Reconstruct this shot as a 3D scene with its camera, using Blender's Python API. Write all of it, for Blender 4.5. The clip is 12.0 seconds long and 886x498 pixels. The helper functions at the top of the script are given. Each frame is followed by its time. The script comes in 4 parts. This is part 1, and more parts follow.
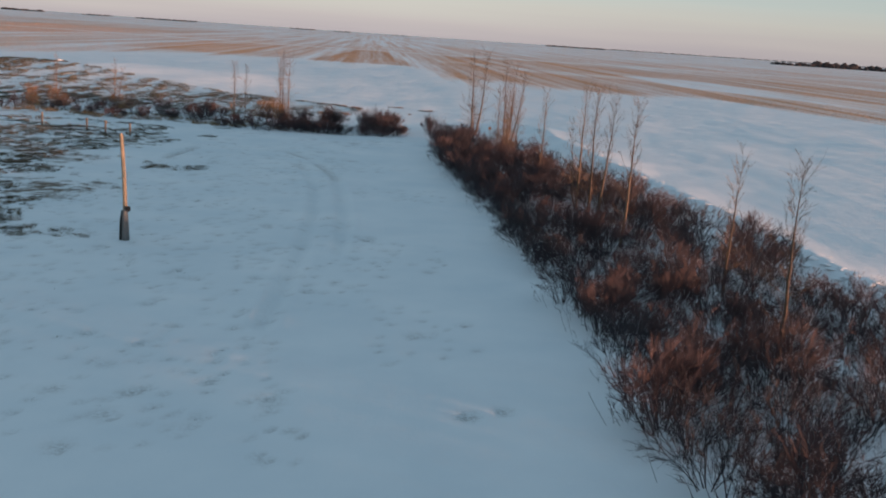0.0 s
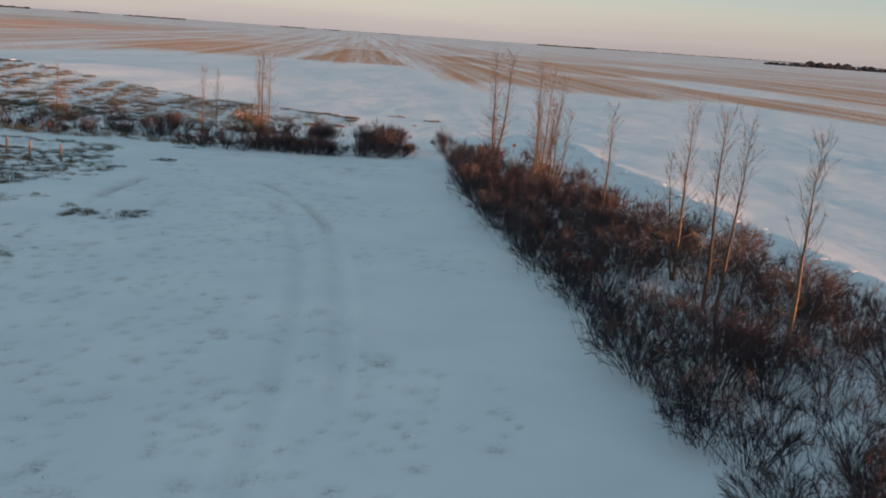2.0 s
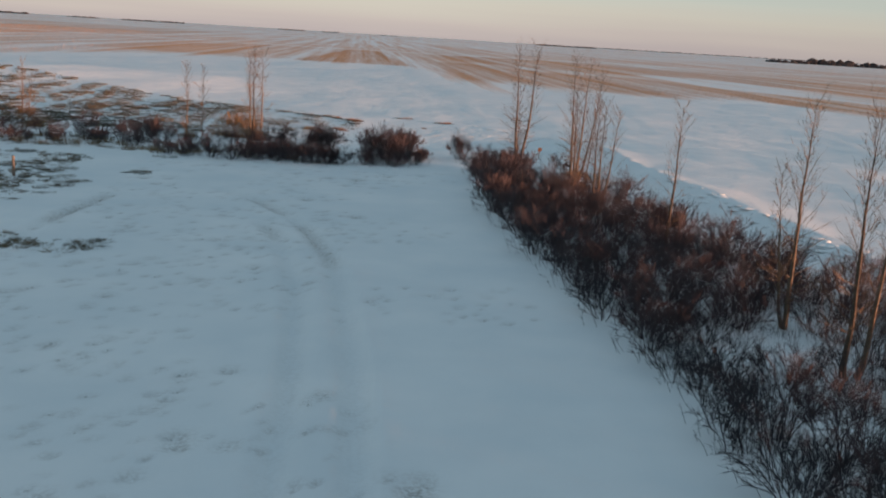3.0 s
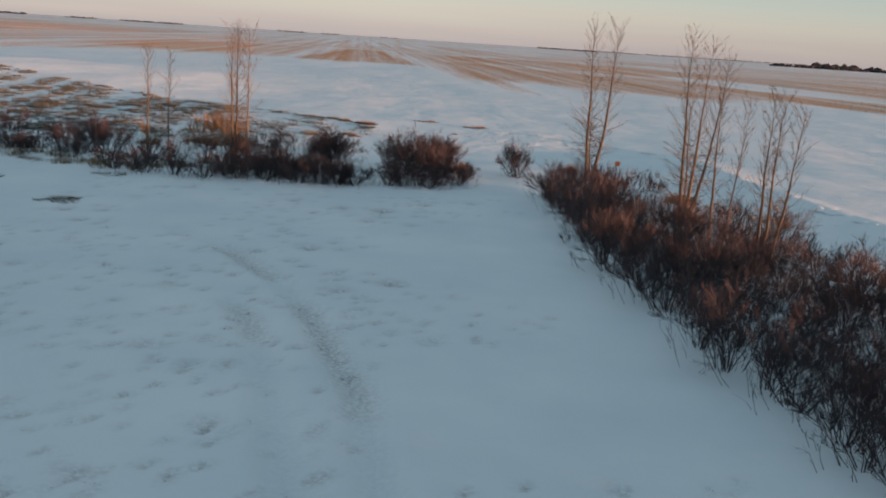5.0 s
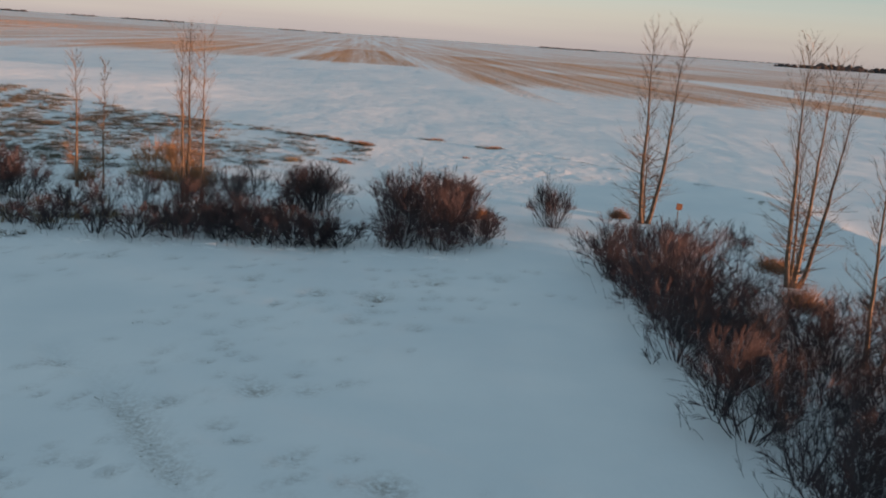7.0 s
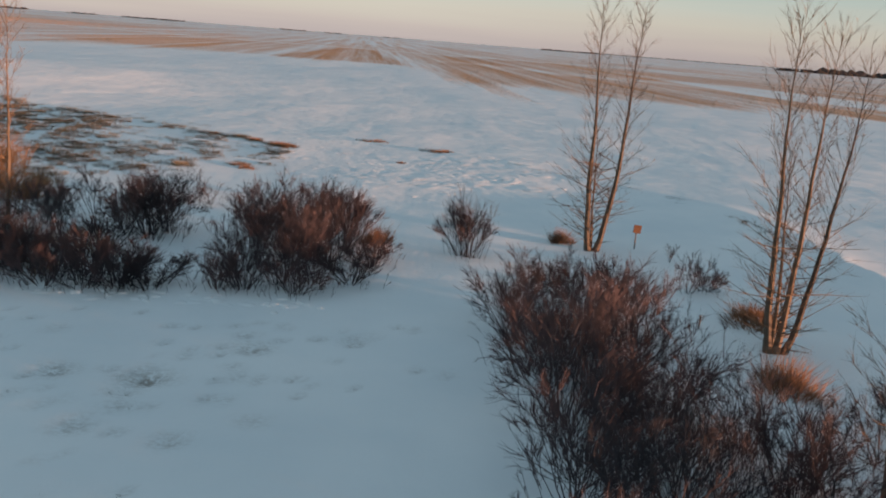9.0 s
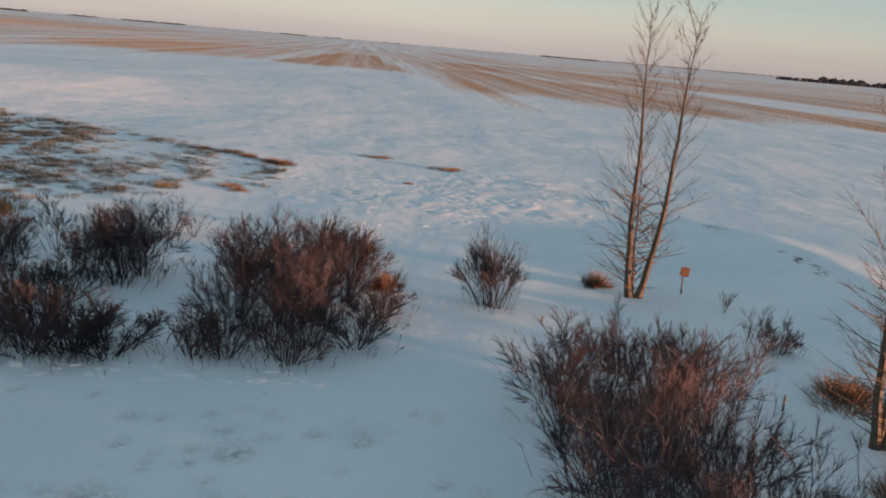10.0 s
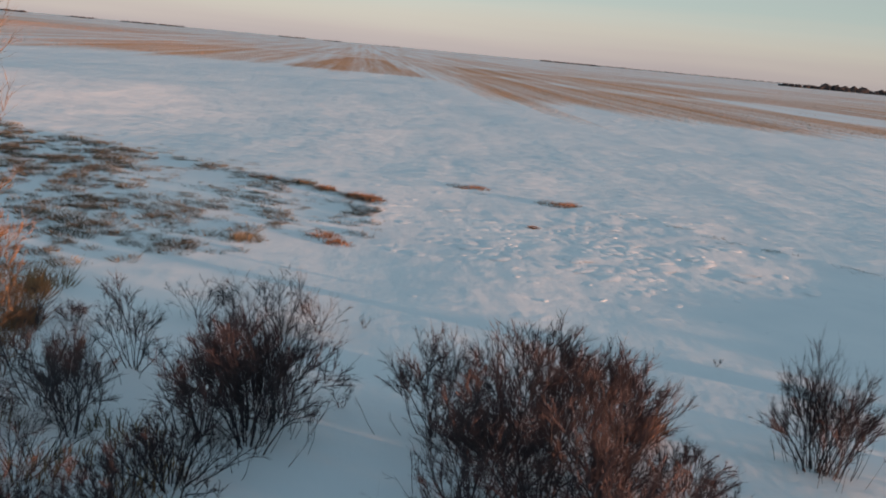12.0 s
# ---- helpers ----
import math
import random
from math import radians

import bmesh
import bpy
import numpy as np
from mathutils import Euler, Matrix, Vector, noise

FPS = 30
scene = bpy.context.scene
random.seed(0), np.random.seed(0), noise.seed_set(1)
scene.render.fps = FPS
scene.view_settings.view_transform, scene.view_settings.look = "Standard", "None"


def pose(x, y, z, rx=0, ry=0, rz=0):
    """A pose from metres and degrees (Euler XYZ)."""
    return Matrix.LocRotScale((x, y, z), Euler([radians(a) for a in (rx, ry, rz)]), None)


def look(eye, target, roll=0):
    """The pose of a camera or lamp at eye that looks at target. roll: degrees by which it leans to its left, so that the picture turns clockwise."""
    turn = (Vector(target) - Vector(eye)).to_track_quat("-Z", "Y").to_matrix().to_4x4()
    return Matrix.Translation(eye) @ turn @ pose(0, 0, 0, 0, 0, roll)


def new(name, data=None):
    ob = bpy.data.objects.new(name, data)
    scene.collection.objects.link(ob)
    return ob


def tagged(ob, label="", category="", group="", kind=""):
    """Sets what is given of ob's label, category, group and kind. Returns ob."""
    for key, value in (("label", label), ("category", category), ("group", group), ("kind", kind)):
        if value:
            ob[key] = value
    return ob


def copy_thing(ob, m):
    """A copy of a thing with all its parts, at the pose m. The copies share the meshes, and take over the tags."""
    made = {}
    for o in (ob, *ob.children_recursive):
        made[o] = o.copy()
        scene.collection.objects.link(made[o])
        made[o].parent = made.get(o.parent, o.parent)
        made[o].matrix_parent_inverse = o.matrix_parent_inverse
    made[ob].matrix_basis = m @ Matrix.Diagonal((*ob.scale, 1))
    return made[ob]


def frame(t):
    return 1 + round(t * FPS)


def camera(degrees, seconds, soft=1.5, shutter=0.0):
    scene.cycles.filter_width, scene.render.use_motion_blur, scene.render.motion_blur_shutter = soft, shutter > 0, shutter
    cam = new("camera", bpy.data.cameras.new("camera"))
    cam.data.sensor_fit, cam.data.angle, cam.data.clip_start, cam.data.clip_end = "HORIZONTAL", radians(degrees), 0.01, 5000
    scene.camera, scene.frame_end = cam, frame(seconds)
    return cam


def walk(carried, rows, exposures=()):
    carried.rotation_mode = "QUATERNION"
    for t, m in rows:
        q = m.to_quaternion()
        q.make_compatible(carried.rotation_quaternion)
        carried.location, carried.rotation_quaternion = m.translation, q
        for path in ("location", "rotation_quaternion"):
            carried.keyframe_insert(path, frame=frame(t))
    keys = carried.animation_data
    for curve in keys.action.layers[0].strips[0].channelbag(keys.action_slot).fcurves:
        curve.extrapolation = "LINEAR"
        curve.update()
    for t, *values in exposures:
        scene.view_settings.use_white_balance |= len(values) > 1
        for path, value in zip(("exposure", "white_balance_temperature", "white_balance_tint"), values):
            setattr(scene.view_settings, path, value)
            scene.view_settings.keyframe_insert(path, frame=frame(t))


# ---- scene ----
cam = camera(48.6, 12.0, soft=1.9)
PATH = [
    (0, (2.136, -7.124, 8.443), (2.225, -5.171, 8.02), 3.9),
    (0.5, (1.906, -3.405, 8.452), (2.003, -1.453, 8.025), 4.2),
    (1, (1.53, 0.581, 8.464), (1.636, 2.532, 8.035), 4.2),
    (1.5, (1.234, 4.622, 8.454), (1.34, 6.573, 8.026), 4.1),
    (2, (0.805, 8.997, 8.222), (0.915, 10.949, 7.798), 4.1),
    (2.5, (0.445, 13.222, 7.966), (0.558, 15.173, 7.542), 4.0),
    (3, (0.14, 17.531, 7.494), (0.248, 19.484, 7.072), 3.5),
    (4.8, (-1.374, 32.294, 6.054), (-1.261, 34.247, 5.638), 3.9),
    (5, (-1.444, 33.639, 6.073), (-1.333, 35.592, 5.657), 3.8),
    (5.5, (-1.736, 37.082, 6.108), (-1.622, 39.036, 5.695), 3.5),
    (6, (-1.878, 39.955, 6.239), (-1.767, 41.908, 5.824), 3.6),
    (6.5, (-1.864, 42.557, 6.248), (-1.755, 44.511, 5.833), 3.6),
    (7, (-1.477, 44.539, 6.376), (-1.368, 46.491, 5.958), 4.0),
    (8.8, (1.987, 51.717, 5.813), (2.095, 53.671, 5.399), 4.4),
    (9, (2.18, 52.615, 5.798), (2.288, 54.568, 5.383), 4.5),
    (9.5, (2.205, 54.758, 5.819), (2.314, 56.712, 5.41), 4.7),
    (10, (1.803, 56.731, 5.918), (1.914, 58.687, 5.514), 5.0),
    (10.5, (1.027, 58.828, 5.982), (1.138, 60.785, 5.581), 5.0),
    (11, (-0.135, 60.911, 5.905), (-0.019, 62.868, 5.509), 5.1),
    (11.5, (-1.437, 63.062, 5.769), (-1.32, 65.019, 5.375), 5.3),
    (12, (-2.508, 65.533, 5.693), (-2.391, 67.49, 5.297), 5.4),
]
walk(cam, [(t, look(eye, target, roll)) for t, eye, target, roll in PATH],
     exposures=[(0.0, 1.0, 6200, 10), (0.5, 1.0, 6300, 10), (1.5, 1.0, 6500, 10), (3.0, 1.0, 6600, 10), (9.5, 1.0, 6650, 10), (12.0, 0.97, 6500, 10)])

# ---- light ----
SUN_SIDE, SUN_HEIGHT = 62.0, 2.1   # degrees to the right of straight behind, degrees above the horizon
world = bpy.data.worlds.new("winter_sky")
scene.world = world
world.use_nodes = True
wn, wl = world.node_tree.nodes, world.node_tree.links
sky = wn.new("ShaderNodeTexSky")
sky.sky_type = "NISHITA"
sky.sun_disc = False
sky.sun_elevation = radians(SUN_HEIGHT + 4.0)
sky.sun_rotation = radians(180 - SUN_SIDE)
sky.altitude, sky.air_density, sky.dust_density, sky.ozone_density = 500, 1.0, 0.6, 2.0
# dusk colours by height above the horizon, the same all round
up = wn.new("ShaderNodeSeparateXYZ")
wl.new(wn.new("ShaderNodeTexCoord").outputs["Generated"], up.inputs["Vector"])
dusk = wn.new("ShaderNodeValToRGB")
DUSK = [(0.0, (0.46, 0.405, 0.405)), (0.012, (0.52, 0.46, 0.435)), (0.03, (0.575, 0.54, 0.475)), (0.047, (0.55, 0.565, 0.51)), (0.065, (0.47, 0.55, 0.52)), (0.2, (0.36, 0.44, 0.48)), (0.5, (0.23, 0.33, 0.40)), (1.0, (0.175, 0.275, 0.36))]
while len(dusk.color_ramp.elements) < len(DUSK):
    dusk.color_ramp.elements.new(0.5)
for el, (p, c) in zip(dusk.color_ramp.elements, DUSK):
    el.position, el.color = p, (*c, 1)
streak = wn.new("ShaderNodeTexNoise")
streak.inputs["Scale"].default_value, streak.inputs["Detail"].default_value = 1.0, 4.0
stretch = wn.new("ShaderNodeMapping")
stretch.inputs["Scale"].default_value = (3.0, 3.0, 70.0)
wl.new(wn["Texture Coordinate"].outputs["Generated"], stretch.inputs["Vector"])
wl.new(stretch.outputs["Vector"], streak.inputs["Vector"])
sway = wn.new("ShaderNodeMath")
sway.operation = "MULTIPLY_ADD"
sway.inputs[1].default_value, sway.inputs[2].default_value = 0.022, -0.011
wl.new(streak.outputs["Fac"], sway.inputs[0])
shifted = wn.new("ShaderNodeMath")
shifted.operation = "ADD"
wl.new(up.outputs["Z"], shifted.inputs[0])
wl.new(sway.outputs[0], shifted.inputs[1])
wl.new(shifted.outputs[0], dusk.inputs["Fac"])
dim = wn.new("ShaderNodeVectorMath")
dim.operation = "SCALE"
dim.inputs["Scale"].default_value = 0.06
wl.new(sky.outputs["Color"], dim.inputs[0])
both = wn.new("ShaderNodeMix")
both.data_type = "RGBA"
both.inputs[0].default_value = 0.12
wl.new(dusk.outputs["Color"], both.inputs[6])
wl.new(dim.outputs["Vector"], both.inputs[7])
side = wn.new("ShaderNodeMapRange")
side.inputs["From Max"].default_value, side.inputs["To Min"].default_value, side.inputs["To Max"].default_value = 0.5, 1.0, 0.85
wl.new(up.outputs["X"], side.inputs["Value"])
deep = wn.new("ShaderNodeVectorMath")
deep.operation = "SCALE"
wl.new(both.outputs[2], deep.inputs[0])
wl.new(side.outputs["Result"], deep.inputs["Scale"])
wl.new(deep.outputs["Vector"], wn["Background"].inputs["Color"])
wn["Background"].inputs["Strength"].default_value = 0.60

sun = new("sun", bpy.data.lights.new("sun", "SUN"))
sun.data.energy, sun.data.angle, sun.data.color = 5.0, radians(0.6), (1.0, 0.51, 0.31)
a, e = radians(SUN_SIDE), radians(SUN_HEIGHT)
sun.matrix_world = look((math.sin(a) * math.cos(e) * 60, -math.cos(a) * math.cos(e) * 60, math.sin(e) * 60), (0, 0, 0))


# ---- materials ----
def material(name):
    m = bpy.data.materials.new(name)
    m.use_nodes = True
    n, l = m.node_tree.nodes, m.node_tree.links
    return m, n, l, n["Principled BSDF"]


def noise_node(n, l, coord, scale, detail=3.0, rough=0.55, stretch=None):
    t = n.new("ShaderNodeTexNoise")
    t.inputs["Scale"].default_value, t.inputs["Detail"].default_value, t.inputs["Roughness"].default_value = scale, detail, rough
    if stretch:
        mp = n.new("ShaderNodeMapping")
        mp.inputs["Scale"].default_value = stretch
        l.new(coord, mp.inputs["Vector"])
        coord = mp.outputs["Vector"]
    l.new(coord, t.inputs["Vector"])
    return t.outputs["Fac"]


def ramp(n, l, fac, stops):
    r = n.new("ShaderNodeValToRGB")
    while len(r.color_ramp.elements) < len(stops):
        r.color_ramp.elements.new(0.5)
    for el, (p, c) in zip(r.color_ramp.elements, stops):
        el.position, el.color = p, (*c, 1) if len(c) == 3 else c
    l.new(fac, r.inputs["Fac"])
    return r.outputs["Color"]


def maths(n, l, op, a, b, clamp=False):
    m = n.new("ShaderNodeMath")
    m.operation, m.use_clamp = op, clamp
    for i, v in enumerate((a, b)):
        if isinstance(v, (int, float)):
            m.inputs[i].default_value = v
        else:
            l.new(v, m.inputs[i])
    return m.outputs[0]


def blend(n, l, fac, a, b):
    m = n.new("ShaderNodeMix")
    m.data_type = "RGBA"
    l.new(fac, m.inputs[0])
    for i, v in ((6, a), (7, b)):
        if isinstance(v, tuple):
            m.inputs[i].default_value = (*v, 1)
        else:
            l.new(v, m.inputs[i])
    return m.outputs[2]


def snow_material():
    m, n, l, p = material("snow_and_stubble")
    pos = n.new("ShaderNodeNewGeometry").outputs["Position"]
    fine = noise_node(n, l, pos, 3.5, 5)
    broad = noise_node(n, l, pos, 0.25, 3)
    drift = noise_node(n, l, pos, 1.0, 4, 0.6, (0.9, 0.28, 1))
    snow = ramp(n, l, broad, [(0.3, (0.76, 0.79, 0.81)), (0.7, (0.87, 0.87, 0.87))])

    def field(name):
        at = n.new("ShaderNodeAttribute")
        at.attribute_name = name
        return at.outputs["Fac"]
    slant = n.new("ShaderNodeMapping")
    slant.inputs["Rotation"].default_value = (0, 0, radians(-2.0))
    l.new(pos, slant.inputs["Vector"])
    rows = noise_node(n, l, slant.outputs["Vector"], 1.0, 5, 0.75, (0.16, 0.002, 1))
    patch = noise_node(n, l, pos, 1.0, 4, 0.6, (0.022, 0.008, 1))
    cover = maths(n, l, "ADD", maths(n, l, "MULTIPLY", rows, 4.0), maths(n, l, "MULTIPLY", patch, 1.2))
    cover = maths(n, l, "ADD", cover, maths(n, l, "MULTIPLY", field("stubble"), 1.25))
    cover = maths(n, l, "SUBTRACT", cover, 2.95)
    cover = maths(n, l, "MULTIPLY", cover, 0.9, True)
    cover = maths(n, l, "MULTIPLY", cover, maths(n, l, "MULTIPLY", field("stubble"), 4.0, True))
    straw = ramp(n, l, patch, [(0.35, (0.54, 0.285, 0.16)), (0.65, (0.70, 0.41, 0.25))])
    # matted dead grass showing through
    mat_noise = noise_node(n, l, pos, 1.0, 7, 0.72, (1.0, 0.9, 1))
    mat_noise = maths(n, l, "SUBTRACT", maths(n, l, "MULTIPLY", mat_noise, 2.0), 0.5)
    thatch = maths(n, l, "SUBTRACT", maths(n, l, "ADD", mat_noise, field("thatch")), 1.06)
    thatch = maths(n, l, "MULTIPLY", thatch, 4.0, True)
    litter = ramp(n, l, fine, [(0.3, (0.125, 0.095, 0.075)), (0.7, (0.30, 0.225, 0.16))])
    colour = blend(n, l, cover, snow, straw)
    colour = blend(n, l, thatch, colour, litter)
    # litter colour in the small hollows: their shade painted in, with thin grass
    grain = noise_node(n, l, pos, 10.0, 4, 0.7)
    speck = maths(n, l, "MULTIPLY", field("speck"), maths(n, l, "SUBTRACT", maths(n, l, "MULTIPLY", grain, 4.0), 1.45, True), True)
    speck = maths(n, l, "MULTIPLY", speck, 0.75, True)
    l.new(blend(n, l, speck, colour, litter), p.inputs["Base Color"])
    p.inputs["Roughness"].default_value = 0.75
    p.inputs["Specular IOR Level"].default_value = 0.2
    # small snow relief
    height = maths(n, l, "ADD", maths(n, l, "MULTIPLY", drift, 0.020), maths(n, l, "MULTIPLY", fine, 0.008))
    height = maths(n, l, "ADD", height, maths(n, l, "MULTIPLY", thatch, 0.06))
    swell = noise_node(n, l, pos, 1.0, 3, 0.5, (0.07, 0.035, 1))
    ripple = noise_node(n, l, pos, 1.0, 4, 0.6, (0.22, 0.5, 1))
    height = maths(n, l, "ADD", height, maths(n, l, "ADD", maths(n, l, "MULTIPLY", swell, 0.5), maths(n, l, "MULTIPLY", ripple, 0.02)))
    b = n.new("ShaderNodeBump")
    b.inputs["Strength"].default_value, b.inputs["Distance"].default_value = 1.0, 1.0
    l.new(height, b.inputs["Height"])
    # facets of wind crust, and upright straw where the field is stubble
    facet = n.new("ShaderNodeTexNoise")
    facet.inputs["Scale"].default_value, facet.inputs["Detail"].default_value = 1.6, 5.0
    l.new(pos, facet.inputs["Vector"])
    tilt = n.new("ShaderNodeVectorMath")
    tilt.operation = "SUBTRACT"
    l.new(facet.outputs["Color"], tilt.inputs[0])
    tilt.inputs[1].default_value = (0.5, 0.5, 0.5)
    flat = n.new("ShaderNodeVectorMath")
    flat.operation = "MULTIPLY"
    l.new(tilt.outputs["Vector"], flat.inputs[0])
    flat.inputs[1].default_value = (1, 1, 0)
    amount = maths(n, l, "ADD", maths(n, l, "MULTIPLY", cover, 4.5), maths(n, l, "ADD", maths(n, l, "MULTIPLY", field("stubble"), 1.6), maths(n, l, "ADD", maths(n, l, "MULTIPLY", field("open"), 0.32), 0.08)))
    amount = maths(n, l, "ADD", amount, maths(n, l, "MULTIPLY", thatch, 2.0))
    scaled = n.new("ShaderNodeVectorMath")
    scaled.operation = "SCALE"
    l.new(flat.outputs["Vector"], scaled.inputs[0])
    l.new(amount, scaled.inputs["Scale"])
    total = n.new("ShaderNodeVectorMath")
    total.operation = "ADD"
    l.new(b.outputs["Normal"], total.inputs[0])
    l.new(scaled.outputs["Vector"], total.inputs[1])
    unit = n.new("ShaderNodeVectorMath")
    unit.operation = "NORMALIZE"
    l.new(total.outputs["Vector"], unit.inputs[0])
    l.new(unit.outputs["Vector"], p.inputs["Normal"])
    return m


def plant_material(name, dark, light, scale=6.0, rough=0.8):
    m, n, l, p = material(name)
    pos = n.new("ShaderNodeNewGeometry").outputs["Position"]
    rnd = n.new("ShaderNodeObjectInfo").outputs["Random"]
    f = noise_node(n, l, pos, scale, 3)
    f = maths(n, l, "ADD", maths(n, l, "MULTIPLY", f, 0.7), maths(n, l, "MULTIPLY", rnd, 0.3))
    l.new(ramp(n, l, f, [(0.3, dark), (0.7, light)]), p.inputs["Base Color"])
    p.inputs["Roughness"].default_value = rough
    p.inputs["Specular IOR Level"].default_value = 0.25
    return m


SNOW = snow_material()
STEM = plant_material("shrub_bark", (0.030, 0.028, 0.034), (0.060, 0.054, 0.061))
TWIG = plant_material("red_twig", (0.045, 0.035, 0.040), (0.088, 0.062, 0.066))
BARK = plant_material("poplar_bark", (0.060, 0.046, 0.037), (0.18, 0.130, 0.093), 9.0)
BRANCH = plant_material("poplar_branch", (0.095, 0.065, 0.047), (0.22, 0.146, 0.096), 5.0)
# orange of the low sun is mixed into this twig colour
SUNLIT_SUCKER_BARK = plant_material("sunlit_sucker_bark", (0.20, 0.105, 0.052), (0.34, 0.19, 0.092), 5.0)
STRAW = plant_material("dry_grass", (0.16, 0.115, 0.065), (0.36, 0.25, 0.13), 4.0)
DULL_GRASS = plant_material("weathered_grass", (0.09, 0.075, 0.055), (0.22, 0.175, 0.115), 2.0)
MATTED = plant_material("matted_grass", (0.068, 0.064, 0.053), (0.145, 0.130, 0.097), 2.0)
FIELD_STRAW = plant_material("field_straw", (0.52, 0.27, 0.135), (0.72, 0.43, 0.24), 0.06)
RUST = plant_material("rust_coloured_plants", (0.13, 0.075, 0.046), (0.25, 0.135, 0.075), 7.0)
BROWN = plant_material("brown_board", (0.075, 0.038, 0.024), (0.13, 0.065, 0.037), 9.0)
WOOD = plant_material("weathered_wood", (0.16, 0.12, 0.085), (0.36, 0.27, 0.185), 3.0)
GREY_WOOD = plant_material("grey_wood", (0.075, 0.066, 0.06), (0.17, 0.145, 0.125), 8.0)
METAL = plant_material("dull_grey_metal", (0.09, 0.095, 0.095), (0.15, 0.155, 0.155), 8.0, 0.5)
BLACK = plant_material("black_plastic", (0.015, 0.016, 0.016), (0.03, 0.03, 0.03), 8.0, 0.5)
FAR_WOOD = plant_material("far_woods", (0.020, 0.018, 0.020), (0.05, 0.042, 0.042), 0.02)


# ---- mesh helpers ----
class Soup:
    def __init__(self):
        self.v, self.f = [], []

    def tube(self, pts, radii, sides=3, cap=False):
        """A tapered tube along points; the last radius may be 0."""
        base = len(self.v)
        k = len(pts)
        up = Vector((0.31, 0.95, 0.1))
        for i, p in enumerate(pts):
            d = (pts[min(i + 1, k - 1)] - pts[max(i - 1, 0)]).normalized()
            u = d.cross(up)
            if u.length < 0.05:
                u = d.cross(Vector((1, 0, 0)))
            u.normalize()
            w = d.cross(u)
            for s in range(sides):
                q = 2 * math.pi * s / sides
                self.v.append(p + (u * math.cos(q) + w * math.sin(q)) * radii[i])
        for i in range(k - 1):
            for s in range(sides):
                a0, a1 = base + i * sides + s, base + i * sides + (s + 1) % sides
                self.f.append((a0, a1, a1 + sides, a0 + sides))
        if cap:
            self.f.append(tuple(base + (k - 1) * sides + s for s in range(sides)))

    def spike(self, p, q, r):
        """A twig that tapers to a point."""
        d = q - p
        u = d.cross(Vector((0.31, 0.2, 0.93)))
        u = u.normalized() * r if u.length > 1e-6 else Vector((r, 0, 0))
        w = d.cross(u).normalized() * r
        b = len(self.v)
        self.v += [p + u, p - u * 0.5 + w * 0.87, p - u * 0.5 - w * 0.87, q]
        self.f += [(b, b + 1, b + 3), (b + 1, b + 2, b + 3), (b + 2, b, b + 3)]

    def sliver(self, p, q, r):
        """The finest twig end."""
        u = (q - p).cross(Vector((p.y - q.z, q.x + 0.3, p.z - 0.7)))
        u = u.normalized() * r if u.length > 1e-6 else Vector((r, 0, 0))
        b = len(self.v)
        self.v += [p + u, p - u, q]
        self.f.append((b, b + 1, b + 2))

    def blade(self, p, d, length, width, bend):
        """A thin bent leaf of three segments."""
        side = d.cross(Vector((0, 0, 1)))
        side = (side.normalized() if side.length > 1e-3 else Vector((1, 0, 0))) * width
        q1 = p + d * length * 0.5
        q2 = p + d * length + Vector((bend.x, bend.y, bend.z)) * length
        b = len(self.v)
        self.v += [p - side, p + side, q1 - side * 0.8, q1 + side * 0.8, q2]
        self.f += [(b, b + 1, b + 3, b + 2), (b + 2, b + 3, b + 4)]

    def mesh(self, name, mat):
        me = bpy.data.meshes.new(name)
        me.from_pydata([tuple(v) for v in self.v], [], self.f)
        me.materials.append(mat)
        me.update()
        return me


def part(name, me, parent, label=""):
    ob = new(name, me)
    ob.parent = parent
    return tagged(ob, label)


def bm_mesh(name, bm, mat, smooth=False):
    me = bpy.data.meshes.new(name)
    bm.to_mesh(me)
    bm.free()
    me.materials.append(mat)
    for p in me.polygons:
        p.use_smooth = smooth
    return me


def wander(rng, start, end, steps, wob, sag=0.0):
    pts = []
    off = Vector((0, 0, 0))
    for i in range(steps + 1):
        t = i / steps
        if 0 < i:
            off = off + Vector((rng.uniform(-1, 1), rng.uniform(-1, 1), rng.uniform(-0.3, 0.3))) * wob
        p = start.lerp(end, t) + off + Vector((0, 0, sag * math.sin(math.pi * t)))
        pts.append(p)
    return pts


# ---- ground ----
def interp_line(line, y):
    ys, xs = [p[1] for p in line], [p[0] for p in line]
    return np.interp(y, ys, xs)


def value_noise(x, y, seed):
    """Smooth noise on a unit lattice, 0 to 1."""
    xi, yi = np.floor(x).astype(np.int64), np.floor(y).astype(np.int64)
    fx, fy = x - xi, y - yi
    fx, fy = fx * fx * (3 - 2 * fx), fy * fy * (3 - 2 * fy)

    def h(i, j):
        k = (i * 374761393 + j * 668265263 + seed * 974711) & 0x7FFFFFFF
        k = ((k ^ (k >> 13)) * 1274126177) & 0x7FFFFFFF
        return ((k ^ (k >> 16)) & 0xFFFF) / 65535.0
    return (h(xi, yi) * (1 - fx) + h(xi + 1, yi) * fx) * (1 - fy) + (h(xi, yi + 1) * (1 - fx) + h(xi + 1, yi + 1) * fx) * fy


def line_distance(x, y, pts):
    best = np.full(x.shape, 1e9)
    for (x0, y0), (x1, y1) in zip(pts, pts[1:]):
        dx, dy = x1 - x0, y1 - y0
        t = np.clip(((x - x0) * dx + (y - y0) * dy) / (dx * dx + dy * dy), 0, 1)
        best = np.minimum(best, np.hypot(x - x0 - t * dx, y - y0 - t * dy))
    return best


